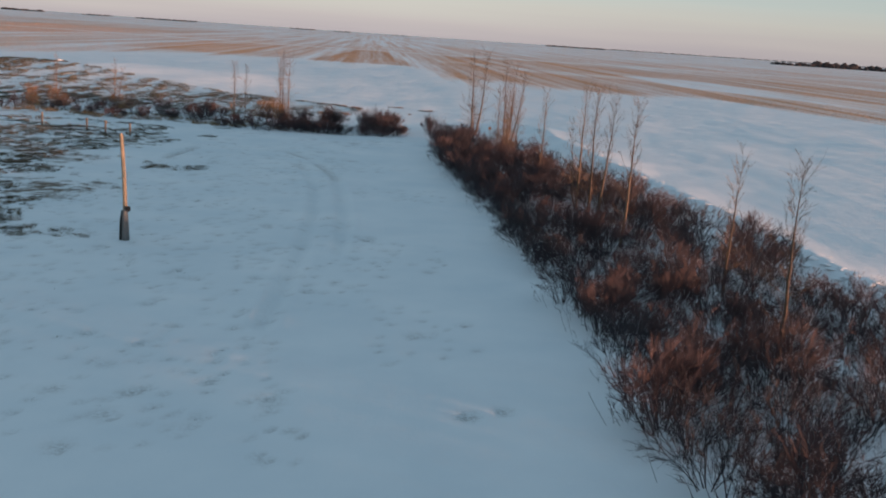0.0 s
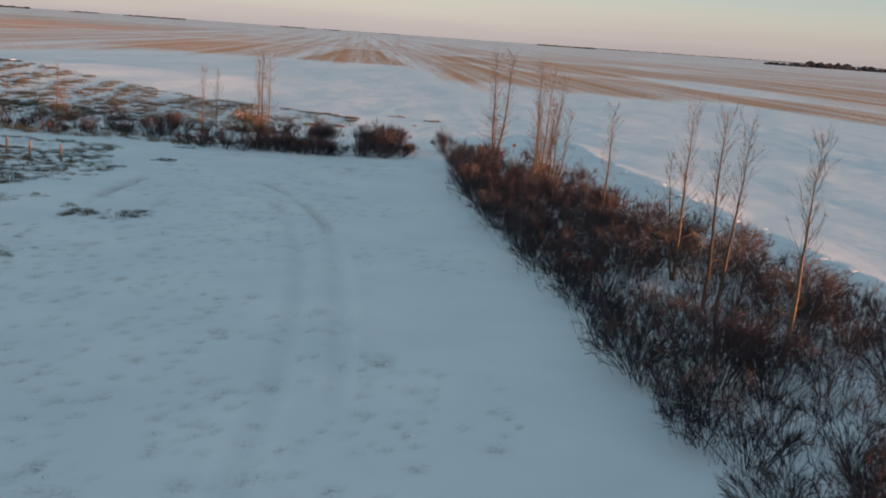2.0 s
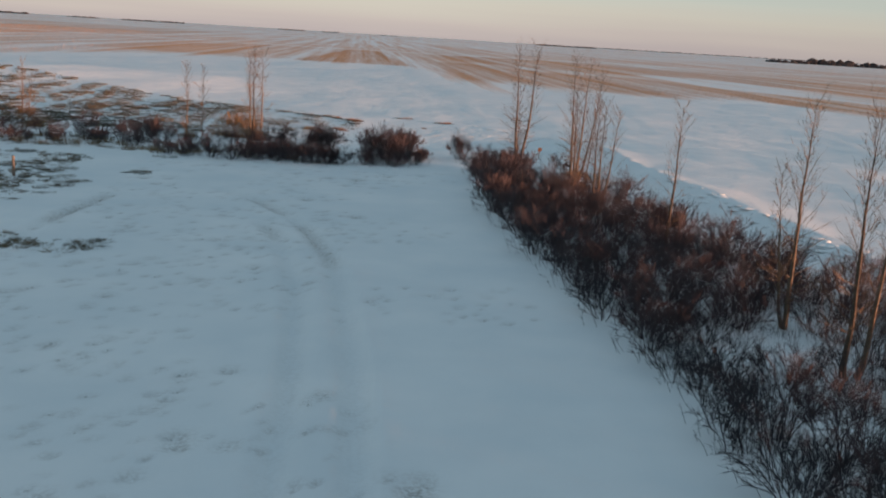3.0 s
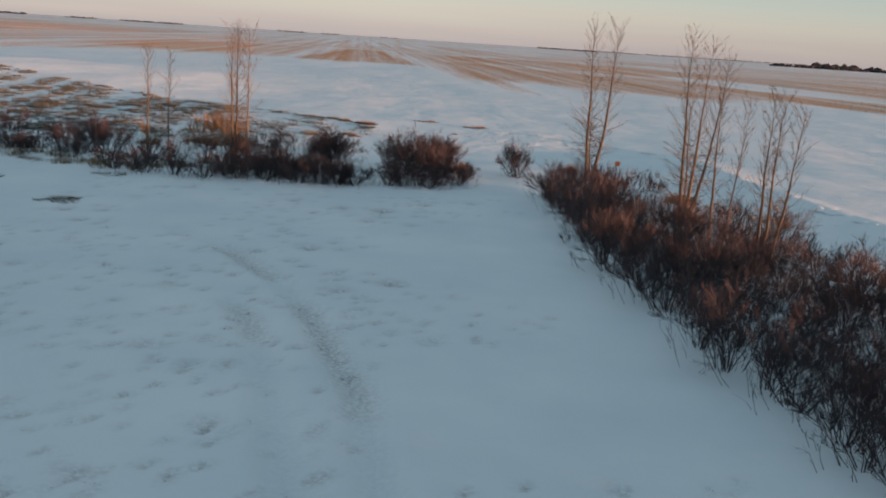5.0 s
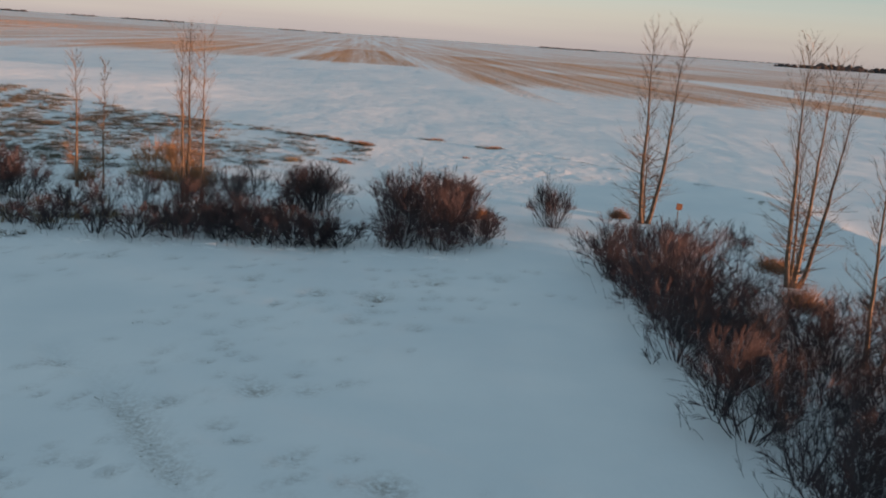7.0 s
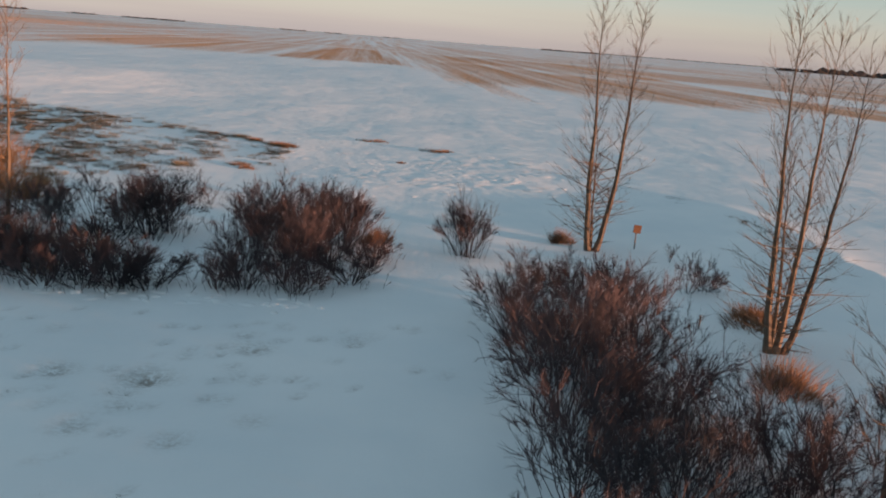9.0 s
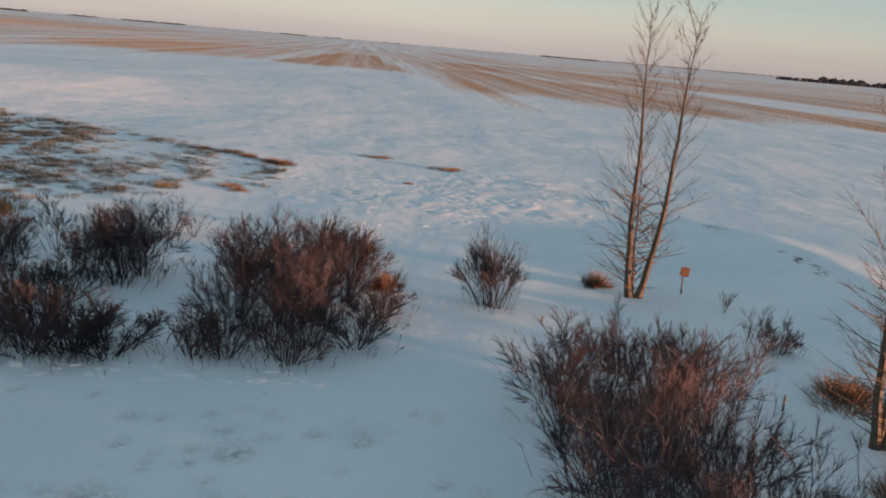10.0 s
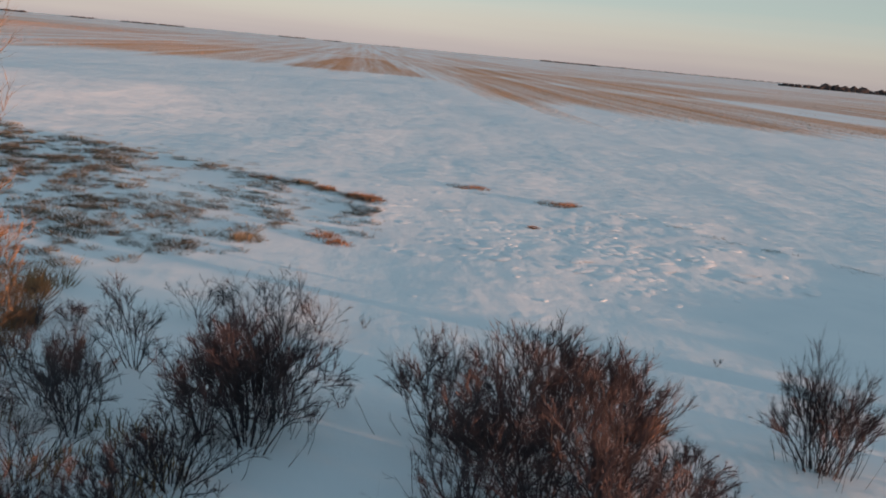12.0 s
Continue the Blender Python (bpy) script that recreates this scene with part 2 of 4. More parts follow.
def step(a, b, v):
    t = np.clip((v - a) / (b - a), 0, 1)
    return t * t * (3 - 2 * t)


BERM = [(21.0, -60), (20.4, 0), (19.9, 27), (18.6, 44), (17.5, 55), (15.8, 73), (14.9, 84), (13.9, 93), (11.5, 96.5), (9.2, 99.5), (6.7, 103), (2.0, 105.5), (-3.0, 106.5)]
RUT_A = [(-4.9, 55.3), (-4.3, 53.8), (-3.6, 51.0), (-2.6, 46.0), (-1.9, 38.0), (-1.6, 30.0), (-1.7, 20.0)]
RUT_B = [(-8.0, 63.2), (-6.3, 61.4), (-4.75, 58.5), (-3.75, 56.7), (-2.8, 53.5), (-2.2, 51.0), (-1.8, 49.5), (-1.1, 44.0), (-0.5, 38.0), (-0.1, 30.0)]
RUT_C = [(-12.6, 48.5), (-12.5, 55.0), (-12.0, 60.0)]
dents = random.Random(5)
DENTS = []
while len(DENTS) < 1700:
    px, py = dents.uniform(-13, 4.5), dents.uniform(11, 72)
    if float(value_noise(np.array([px * 0.35]), np.array([py * 0.2]), 3)[0]) > 0.34 + 0.055 * max(0, px + 2):
        DENTS.append((px, py, dents.uniform(0.07, 0.15) * (1.8 if dents.random() < 0.1 else 1.0), dents.uniform(0.015, 0.08)))
DENTS += [(3.9, 14.0, 0.25, 0.1), (4.78, 14.42, 0.2, 0.1), (-3.86, 14.47, 0.22, 0.1), (0.77, 32.8, 0.3, 0.1), (-3.3, 38.4, 0.2, 0.1), (-3.5, 34.3, 0.2, 0.1),
          (-3.7, 61.4, 0.3, 0.1), (-1.35, 57.75, 0.3, 0.1), (-12.0, 65.5, 0.3, 0.1), (-1.7, 68.2, 0.35, 0.14), (-0.2, 70.0, 0.3, 0.1), (-3.2, 68.3, 0.3, 0.1)]


def ground_height(x, y):
    x, y = np.asarray(x, float), np.asarray(y, float)
    near = 1 - step(150, 400, np.hypot(x, y - 60))
    z = (value_noise(x * 0.06, y * 0.06, 1) - 0.5) * 0.09 * near + (value_noise(x * 0.35, y * 0.22, 2) - 0.5) * 0.025
    # wind-carved snow of the open field
    field = step(0, 6, x - np.interp(y, [0, 84, 96, 104, 112], [21, 16, 13, 3, -60]))
    carve = value_noise(x * 0.16 + y * 0.05, y * 0.36, 4) + 0.2 * value_noise(x * 0.3 + y * 0.1, y * 0.8, 5)
    z = z + field * 0.03 * (carve - 0.75) * (1 - step(420, 700, y))
    # ploughed-up ridge along the field
    d = line_distance(x, y, BERM)
    z = z + 0.26 * value_noise(x * 0.5, y * 0.22, 6) ** 1.5 * np.exp(-(d / 1.9) ** 2) * (1 - step(83, 97, y))
    over = x - np.interp(y, [p[1] for p in BERM], [p[0] for p in BERM])
    z = z + 0.34 * step(-1.3, 0.9, over) * (1 - step(25, 100, over)) * (1 - step(83, 98, y)) * step(-58, -30, y)
    rough = value_noise(x * 0.6, y * 0.6, 7) * (0.35 + 0.65 * value_noise(x * 2.4, y * 2.4, 8))
    z = z + (0.03 + 0.32 * rough ** 1.5) * np.exp(-(d / 0.6) ** 2) * (1 - step(80, 94, y) * 0.85)
    # crusted lumps behind the shrubs
    lump = 1.1 * np.exp(-((x - 6.5) / 9.0) ** 4 - ((y - 95.0) / 9.5) ** 4)
    ridged = 1 - np.abs(value_noise(x * 1.7 + 0.5 * y, y * 1.3, 11) * 2 - 1)
    z = z + lump * value_noise(x * 0.4, y * 0.3, 13) * (0.04 * ridged ** 3 + 0.03 * value_noise(x * 1.9, y * 1.5, 12))
    # grassy rise
    z = z + 1.5 * np.exp(-((x + 44) / 24) ** 2 - ((y - 138) / 24) ** 2) + 0.25 * np.exp(-((x + 12) / 9) ** 2 - ((y - 101) / 9) ** 2)
    # drift held by the hedge
    hx = interp_line([(13.5, -60), (12.5, 10), (11.8, 30), (10.2, 50), (7.0, 72)], y)
    z = z + 0.08 * np.exp(-((x - hx) / 4.5) ** 2) * (1 - step(70, 78, y))
    z = z + 0.03 * np.exp(-((y - 73.6 - 0.5 * value_noise(x * 0.5, x * 0, 9)) / 0.9) ** 2) * step(3.0, 1.0, x)
    # wheel ruts
    for line, depth in ((RUT_A, 0.09), (RUT_B, 0.10), (RUT_C, 0.07)):
        d = line_distance(x, y, line)
        z = z - depth * np.exp(-(d / 0.26) ** 2) + 0.04 * np.exp(-((d - 0.52) / 0.2) ** 2)
    return z


def steps_list(spans):
    out = [spans[0][0]]
    for a0, b0, n0 in spans:
        out += [a0 + (b0 - a0) * (i + 1) / n0 for i in range(n0)]
    return out


def stubble_cover(x, y):
    """How much straw stands on a spot of the fields, 0 to 1."""
    wob = (value_noise(x * 0.05, y * 0.02, 21) - 0.5)
    edge = np.interp(x, [-200, -72, -64, -44, -17, 0, 9, 15, 31, 59, 67, 72, 110, 200], [150, 172, 212, 235, 240, 238, 204, 180, 186, 170, 150, 137, 100, 50]) + wob * 30
    c = 0.66 * step(-10, 40, y - edge)

    def stretch(lo, hi, soft=20.0):
        return step(-soft, soft, y - lo - wob * 40) * step(-soft, soft, hi + wob * 40 - y)
    wedge = stretch(np.interp(x, [-90, -60, -47, -44], [255, 244, 251, 300]), np.interp(x, [-90, -57], [340, 443])) * step(-95, -75, x) * step(-40, -45, x + 0.053 * (y - 257))
    centre = stretch(256, 446, 9.0) * step(-29, -24, x - 0.026 * (y - 260)) * step(10, 2, x + 0.07 * (y - 250))
    low = stretch(np.interp(x, [5, 15, 31, 42, 59, 67, 72, 110], [200, 178, 186, 185, 169, 150, 137, 100]), np.interp(x, [10, 60, 76, 84, 90, 130], [330, 274, 224, 193, 175, 140])) * step(4, 14, x)
    high = stretch(np.interp(x, [10, 94, 101, 106, 160], [330, 281, 235, 210, 150]), np.interp(x, [10, 70, 93, 127, 147, 160, 220], [448, 455, 438, 386, 349, 325, 260]), 16) * step(8, 20, x)
    between = step(40, 75, x) * stretch(np.interp(x, [60, 76, 84, 90, 130], [280, 226, 195, 178, 142]), np.interp(x, [60, 94, 101, 106, 160], [300, 281, 235, 210, 150]), 10)
    far = step(-110, -150, x) * stretch(np.interp(x, [-300, -130], [330, 312]), 1000, 40)
    c = np.maximum(c, 0.95 * wedge)
    c = np.maximum(c, 0.97 * centre)
    c = np.maximum(c, 0.95 * low)
    c = np.maximum(c, 0.92 * high)
    c = np.maximum(c, 0.92 * far)
    c = c * (1 - 0.38 * between)
    ridge = np.exp(-((y - np.interp(x, [-250, -57, 33, 104, 160, 262], [470, 448, 456, 478, 480, 520])) / 5.0) ** 2)
    c = c * (1 - 0.3 * step(520, 900, y))
    return np.clip(c * (1 - ridge), 0, 1)


PATCHES = [(-15.1, 37.6, 1.5), (-13.9, 39.8, 0.9), (-14.6, 33.6, 1.5), (-13.0, 42.0, 0.8), (-16.6, 43.5, 1.2), (-18.9, 53.0, 1.8), (-15.7, 53.4, 1.2), (-14.2, 47.0, 0.8), (-20.5, 47.5, 1.6), (-18.0, 63.0, 1.6), (-22.0, 70.5, 2.2), (-25.5, 61.0, 2.4), (-16.8, 58.5, 1.0)]


def thatch_cover(x, y):
    """Where dead grass shows through: the rise behind the shrubs and the rough corner by the fence."""
    far_edge = np.interp(x, [-90, -64, -41, -24, -17, -9.5, -5.7, -3], [165, 152, 132, 119, 115, 110, 106.5, 101])
    near_edge = np.interp(x, [-90, -24, -10, -6, -3], [84, 84, 86, 91.5, 93])
    stray = (value_noise(x * 0.22, y * 0.16, 18) - 0.5) * 9 + (value_noise(x * 0.7, y * 0.5, 19) - 0.5) * 3
    corner = step(-9.5, -17, x + 0.10 * (y - 50) + stray) * step(22, 38, y + stray) * (1 - step(68, 76, y + 0.6 * stray)) * step(-62, -34, x + 2 * stray)
    corner = corner * (0.55 + 0.62 * value_noise(x * 0.45, y * 0.5, 20))
    far_edge, near_edge = far_edge + 0.8 * stray, near_edge + 0.4 * stray
    c = step(-2, 3, y - near_edge) * step(-1, 4, far_edge - y) * step(-2.2, -6, x)
    row = step(-4, -7, x) * np.exp(-((y - 76.2) / 2.0) ** 2) * 0.9
    c = np.clip(np.maximum(np.maximum(c * (0.54 + 0.34 * value_noise(x * 0.8, y * 0.18, 23)), corner), row), 0, 1.15) * 0.65
    for px, py, pr in PATCHES:
        c = np.maximum(c, 0.60 * np.exp(-((x - px - 0.25 * stray) / (1.25 * pr)) ** 2 - ((y - py + 0.2 * stray) / (pr * 1.1)) ** 2))
    return c


def build_ground():
    xs = steps_list([(-4200, -1200, 8), (-1200, -300, 12), (-300, -160, 12), (-160, -60, 28), (-60, -16, 52), (-16, 6, 124), (6, 11, 24), (11, 24, 42), (24, 110, 44), (110, 300, 24), (300, 1200, 12), (1200, 4200, 8)])
    ys = steps_list([(-2500, -300, 8), (-300, -20, 12), (-20, 8, 24), (8, 76, 262), (76, 110, 110), (110, 180, 55), (180, 400, 90), (400, 600, 40), (600, 1400, 30), (1400, 4700, 14)])
    X, Y = np.meshgrid(np.array(xs), np.array(ys))
    Z = ground_height(X, Y)
    T = thatch_cover(X, Y)
    P = np.zeros(X.shape)
    for line, first, last in ((RUT_A, 52.8, 55.0), (RUT_B, 57.8, 60.8), (RUT_B, 48.8, 55.6), (RUT_C, 54.0, 60.0)):
        d = line_distance(X, Y, line)
        worn = 0.55 + 0.6 * value_noise(X * 1.1, Y * 0.9, 17)
        P = np.maximum(P, 0.80 * worn * np.exp(-(d / 0.30) ** 2) * step(first - 0.8, first + 0.4, Y) * (1 - step(last - 0.4, last + 0.8, Y)))
        P = np.maximum(P, 0.15 * worn * np.exp(-(d / 0.30) ** 2))
    ax, ay = np.array(xs), np.array(ys)
    for px, py, r, depth in DENTS:
        i0, i1 = np.searchsorted(ax, px - 3 * r), np.searchsorted(ax, px + 3 * r)
        j0, j1 = np.searchsorted(ay, py - 3 * r), np.searchsorted(ay, py + 3 * r)
        gx, gy = X[j0:j1, i0:i1], Y[j0:j1, i0:i1]
        hollow = np.exp(-((gx - px) ** 2 + (gy - py) ** 2) / (r * r))
        Z[j0:j1, i0:i1] -= depth * hollow
        # deeper hollows are coloured darker, in place of shade
        P[j0:j1, i0:i1] = np.maximum(P[j0:j1, i0:i1], (0.25 + 8.0 * depth) * hollow)
    h, w = X.shape
    verts = np.stack([X, Y, Z], -1).reshape(-1, 3)
    idx = np.arange(h * w).reshape(h, w)
    quads = np.stack([idx[:-1, :-1], idx[:-1, 1:], idx[1:, 1:], idx[1:, :-1]], -1).reshape(-1, 4)
    me = bpy.data.meshes.new("ground")
    me.vertices.add(len(verts))
    me.vertices.foreach_set("co", verts.ravel())
    me.loops.add(quads.size)
    me.loops.foreach_set("vertex_index", quads.ravel())
    me.polygons.add(len(quads))
    me.polygons.foreach_set("loop_start", np.arange(0, quads.size, 4))
    me.polygons.foreach_set("use_smooth", np.ones(len(quads), bool))
    me.update(calc_edges=True)
    at = me.attributes.new("stubble", "FLOAT", "POINT")
    at.data.foreach_set("value", stubble_cover(X, Y).ravel().astype(np.float32))
    at = me.attributes.new("thatch", "FLOAT", "POINT")
    at.data.foreach_set("value", T.ravel().astype(np.float32))
    bare = step(2, 14, X - np.interp(Y, [0, 84, 96, 104, 112, 150, 190], [21, 16, 13, 3, -60, -90, -5000])) * step(20, 150, Y)
    at = me.attributes.new("open", "FLOAT", "POINT")
    bare = bare * (0.55 + 4.0 * step(150, 450, Y))
    at.data.foreach_set("value", bare.ravel().astype(np.float32))
    at = me.attributes.new("speck", "FLOAT", "POINT")
    at.data.foreach_set("value", P.ravel().astype(np.float32))
    me.materials.append(SNOW)
    tagged(new("ground", me), "snow-covered yard and stubble fields reaching the horizon", "ground", kind="structure")


def stubble_rows():
    """Standing straw left in rows on the swept parts of the fields: one small tuft after another."""
    rs = np.random.RandomState(14)
    gx, gy = np.meshgrid(np.arange(-220, 220, 1.25), np.arange(135, 620, 2.5))
    gx = gx.ravel() + rs.uniform(-0.2, 0.2, gx.size)
    gy = gy.ravel() + rs.uniform(-1.2, 1.2, gy.size)
    across = gx + 0.035 * (gy - 250)
    p = 0.5 * value_noise(across * 0.22, gy * 0.003, 42) + 0.5 * value_noise(across * 0.55, gy * 0.004, 43)
    keep = stubble_cover(gx, gy) * (0.35 + 1.3 * p) > 0.50 + 0.45 * rs.uniform(0, 1, gx.size)
    gx, gy = gx[keep], gy[keep]
    k = len(gx)
    gzs = ground_height(gx, gy)
    h, w, ln = rs.uniform(0.035, 0.08, k), rs.uniform(0.10, 0.20, k), rs.uniform(0.3, 0.9, k)
    verts = np.empty((k, 5, 3))
    for i, (sx, sy, top) in enumerate([(-1, -1, 0), (1, -1, 0), (1, 1, 0), (-1, 1, 0), (0, 0, 1)]):
        verts[:, i, 0], verts[:, i, 1], verts[:, i, 2] = gx + sx * w, gy + sy * ln, gzs + (h if top else -0.12)
    base = np.arange(k)[:, None] * 5
    tris = np.concatenate([base + np.array([[a0, b0, 4]]) for a0, b0 in ((0, 1), (1, 2), (2, 3), (3, 0))])
    me = bpy.data.meshes.new("stubble")
    me.from_pydata(verts.reshape(-1, 3).tolist(), [], tris.tolist())
    me.materials.append(FIELD_STRAW)
    tagged(new("stubble", me), "rows of standing straw stubble in the far fields", "stubble", kind="stuff")


DENT_TABLE = np.array(DENTS)


def snow_lumps():
    """Broken bits of wind crust lying on the snow behind the shrubs and along the ploughed ridge."""
    rng = random.Random(33)
    s = Soup()

    def bit(x, y, r, h):
        z = float(ground_height(x, y))
        turn, long = rng.uniform(0, 6.3), rng.uniform(1.0, 1.9)
        b = len(s.v)
        for ring, (rr, hh) in enumerate(((1.0, -0.5), (0.6, 0.6), (0.0, 0.8))):
            for k in range(6 if ring < 2 else 1):
                q = k * math.pi / 3
                px, py = math.cos(q) * r * rr * long * rng.uniform(0.75, 1.2), math.sin(q) * r * rr * rng.uniform(0.75, 1.2)
                s.v.append(Vector((x + px * math.cos(turn) - py * math.sin(turn), y + px * math.sin(turn) + py * math.cos(turn), z + h * hh * (rng.uniform(0.6, 1.2) if ring else 1.0))))
        for k in range(6):
            m = (k + 1) % 6
            s.f += [(b + k, b + m, b + 6 + m, b + 6 + k), (b + 6 + k, b + 6 + m, b + 12)]
    made = 0
    while made < 420:
        x, y = rng.gauss(3.5, 4.0), rng.gauss(97, 4.5)
        if -4 < x < 12 and 87 < y < 106 and float(value_noise(np.array([x * 0.45]), np.array([y * 0.4]), 35)[0]) > 0.45:
            bit(x, y, rng.uniform(0.12, 0.42), rng.uniform(0.004, 0.022))
            made += 1
    for _ in range(130):
        x = rng.uniform(-13, 1)
        bit(x, 73.0 + rng.gauss(0, 0.25), rng.uniform(0.08, 0.2), rng.uniform(0.02, 0.06))
    for (x0, y0), (x1, y1) in zip(BERM[1:5], BERM[2:6]):
        for _ in range(int(3.2 * math.hypot(x1 - x0, y1 - y0))):
            f = rng.random()
            bit(x0 + (x1 - x0) * f + rng.gauss(0, 0.45), y0 + (y1 - y0) * f + rng.gauss(0, 0.3), rng.uniform(0.12, 0.34), rng.uniform(0.012, 0.045))
    me = s.mesh("snow_lumps", SNOW)
    for p in me.polygons:
        p.use_smooth = True
    tagged(new("snow_lumps", me), "broken lumps of crusted snow along the field edge", "snow lumps", kind="stuff")


snow_lumps()


def gz(x, y):
    d = DENT_TABLE
    dip = np.sum(d[:, 3] * np.exp(-((x - d[:, 0]) ** 2 + (y - d[:, 1]) ** 2) / (d[:, 2] ** 2)))
    return float(ground_height(x, y)) - float(dip)


build_ground()
stubble_rows()


# ---- plants ----
def shrub_model(seed, stems, height, spread, fullness, label, mats=(STEM, TWIG), skirt=0):
    """A leafless shrub: stems fan out of one base, fork at narrow angles, and end in a haze of fine twigs."""
    rng = random.Random(seed)
    thick, thin = Soup(), Soup()

    def jitter(amount):
        return Vector((rng.gauss(0, amount), rng.gauss(0, amount), rng.gauss(0, amount)))

    def fork(d, angle):
        side = d.cross(jitter(1.0))
        side = side.normalized() if side.length > 1e-4 else Vector((1, 0, 0))
        return (d * math.cos(angle) + side * math.sin(angle)).normalized()

    def grow(p, d, length, steps, rise):
        pts = [p]
        for _ in range(steps):
            d = (d + jitter(0.13) + Vector((0, 0, rise))).normalized()
            p = p + d * length / steps
            if p.z < 0.06:
                p.z = 0.06
            pts.append(p)
        return pts

    def twigs(pts, count, length):
        k = len(pts) - 1
        for _ in range(count):
            f = rng.uniform(0.35, 1.0) * k
            i = min(int(f), k - 1)
            p = pts[i].lerp(pts[i + 1], f - i)
            d = fork((pts[i + 1] - pts[i]).normalized(), rng.uniform(0.2, 0.75))
            d = (d + Vector((0, 0, 0.16))).normalized()
            ln = rng.uniform(0.5, 1.25) * length
            q = p + d * ln
            thin.sliver(p, q, 0.0050)
            for _ in range(5):
                s = p.lerp(q, rng.uniform(0.08, 0.9))
                e = s + fork(d, rng.uniform(0.2, 0.7)) * ln * rng.uniform(0.3, 0.8)
                thin.sliver(s, e, 0.0036)

    for _ in range(stems):
        q = rng.uniform(0, 2 * math.pi)
        out = rng.random() ** 0.6
        r0 = rng.uniform(0.03, 0.34) * out * spread
        b = Vector((math.cos(q) * r0, math.sin(q) * r0, -0.1))
        top = height * rng.uniform(0.66, 1.0) * math.sqrt(max(0.15, 1 - 0.62 * out * out))
        reach = spread * out * rng.uniform(0.7, 0.98)
        aim = Vector((math.cos(q) * reach, math.sin(q) * reach, top)) - b
        line = grow(b, (aim.normalized() + Vector((math.cos(q), math.sin(q), 0)) * 0.12).normalized(), aim.length * 0.88, 4, 0.04)
        r = rng.uniform(0.009, 0.019)
        thick.tube(line, [r * (1 - 0.2 * i) for i in range(5)], 3)
        twigs(line[2:], fullness, 0.14 * height)
        for j in range(rng.randrange(4, 7)):
            f = (0.2 + 0.74 * rng.random() ** 0.85) * 4
            i = min(int(f), 3)
            s0 = line[i].lerp(line[i + 1], f - i)
            d = fork((line[i + 1] - line[i]).normalized(), rng.uniform(0.35, 0.75))
            ln = aim.length * rng.uniform(0.24, 0.5) * (1.2 - 0.15 * f)
            arm = grow(s0, d, ln, 2, 0.10)
            thick.tube(arm, [r * 0.5, r * 0.33, 0.002], 3)
            twigs(arm, fullness, 0.135 * height)
    for _ in range(skirt):
        q = rng.uniform(0, 2 * math.pi)
        r0 = rng.uniform(0.25, 0.85) * spread
        b = Vector((math.cos(q) * r0, math.sin(q) * r0, -0.08))
        shoot = grow(b, Vector((math.cos(q) * 0.5, math.sin(q) * 0.5, 1)).normalized(), height * rng.uniform(0.16, 0.42), 2, 0.05)
        thick.tube(shoot, [0.007, 0.005, 0.002], 3)
        twigs(shoot, 2, 0.11 * height)
    ob = new("shrub")
    tagged(ob, label, "shrub", "shrubs in the snow")
    tagged(part("stem", thick.mesh("stem", mats[0]), ob), kind="stuff")
    tagged(part("crown", thin.mesh("crown", mats[1]), ob), kind="stuff")
    return ob


def keep_model(ob):
    """Models are parked by first use: the first call places the model itself."""
    used = [False]

    def place(m, label=""):
        if not used[0]:
            used[0] = True
            ob.matrix_basis = m
            made = ob
        else:
            made = copy_thing(ob, Matrix.LocRotScale(m.translation, m.to_quaternion(), None))
            made.matrix_basis = m
        if label:
            made["label"] = label
        return made
    return place


def stand(x, y, turn, s, sz=None, sink=0.0):
    return Matrix.LocRotScale((x, y, gz(x, y) - sink), Euler((0, 0, turn)), (s, s, sz or s))


DENSE = [keep_model(shrub_model(10 + i, 19, 2.15, 1.3, 7, "dense leafless shrub with dark reddish-grey twigs in snow", skirt=10)) for i in range(6)]
OPEN = [keep_model(shrub_model(30 + i, 11, 1.95, 1.2, 6, "open leafless shrub with dark grey stems in snow", (STEM, STEM), 6)) for i in range(5)]
LOW = [keep_model(shrub_model(50 + i, 22, 1.2, 1.1, 7, "low bushy leafless shrub half buried in snow", skirt=22)) for i in range(4)]
WHIP = [keep_model(shrub_model(60 + i, 5, 0.9, 0.4, 4, "small bare shrub poking out of the snow", (STEM, STEM))) for i in range(3)]
SUCKER = [keep_model(shrub_model(70 + i, 12, 2.3, 0.95, 5, "brown suckers round the foot of a poplar, coloured orange as if sunlit", (BRANCH, SUNLIT_SUCKER_BARK))) for i in range(2)]

HEDGE_LEFT = [(10.5, -60), (9.2, 0), (8.5, 10), (8.2, 14), (8.0, 20), (7.7, 24), (7.1, 34), (6.2, 46), (5.5, 53), (5.0, 57), (4.7, 66), (4.7, 74)]
HEDGE_RIGHT = [(19.0, -60), (18.3, 0), (17.8, 27), (15.5, 44), (13.4, 54), (10.2, 61), (8.4, 65), (7.1, 68), (6.9, 71), (6.7, 74)]
CLEAR = [(13.6, 11.4, 2.2), (10.2, 41.5, 1.3), (12.0, 29.5, 1.5), (9.6, 36.0, 1.0), (14.6, 18.0, 1.6), (14.0, 13.5, 1.2), (9.3, 26.5, 0.8)]


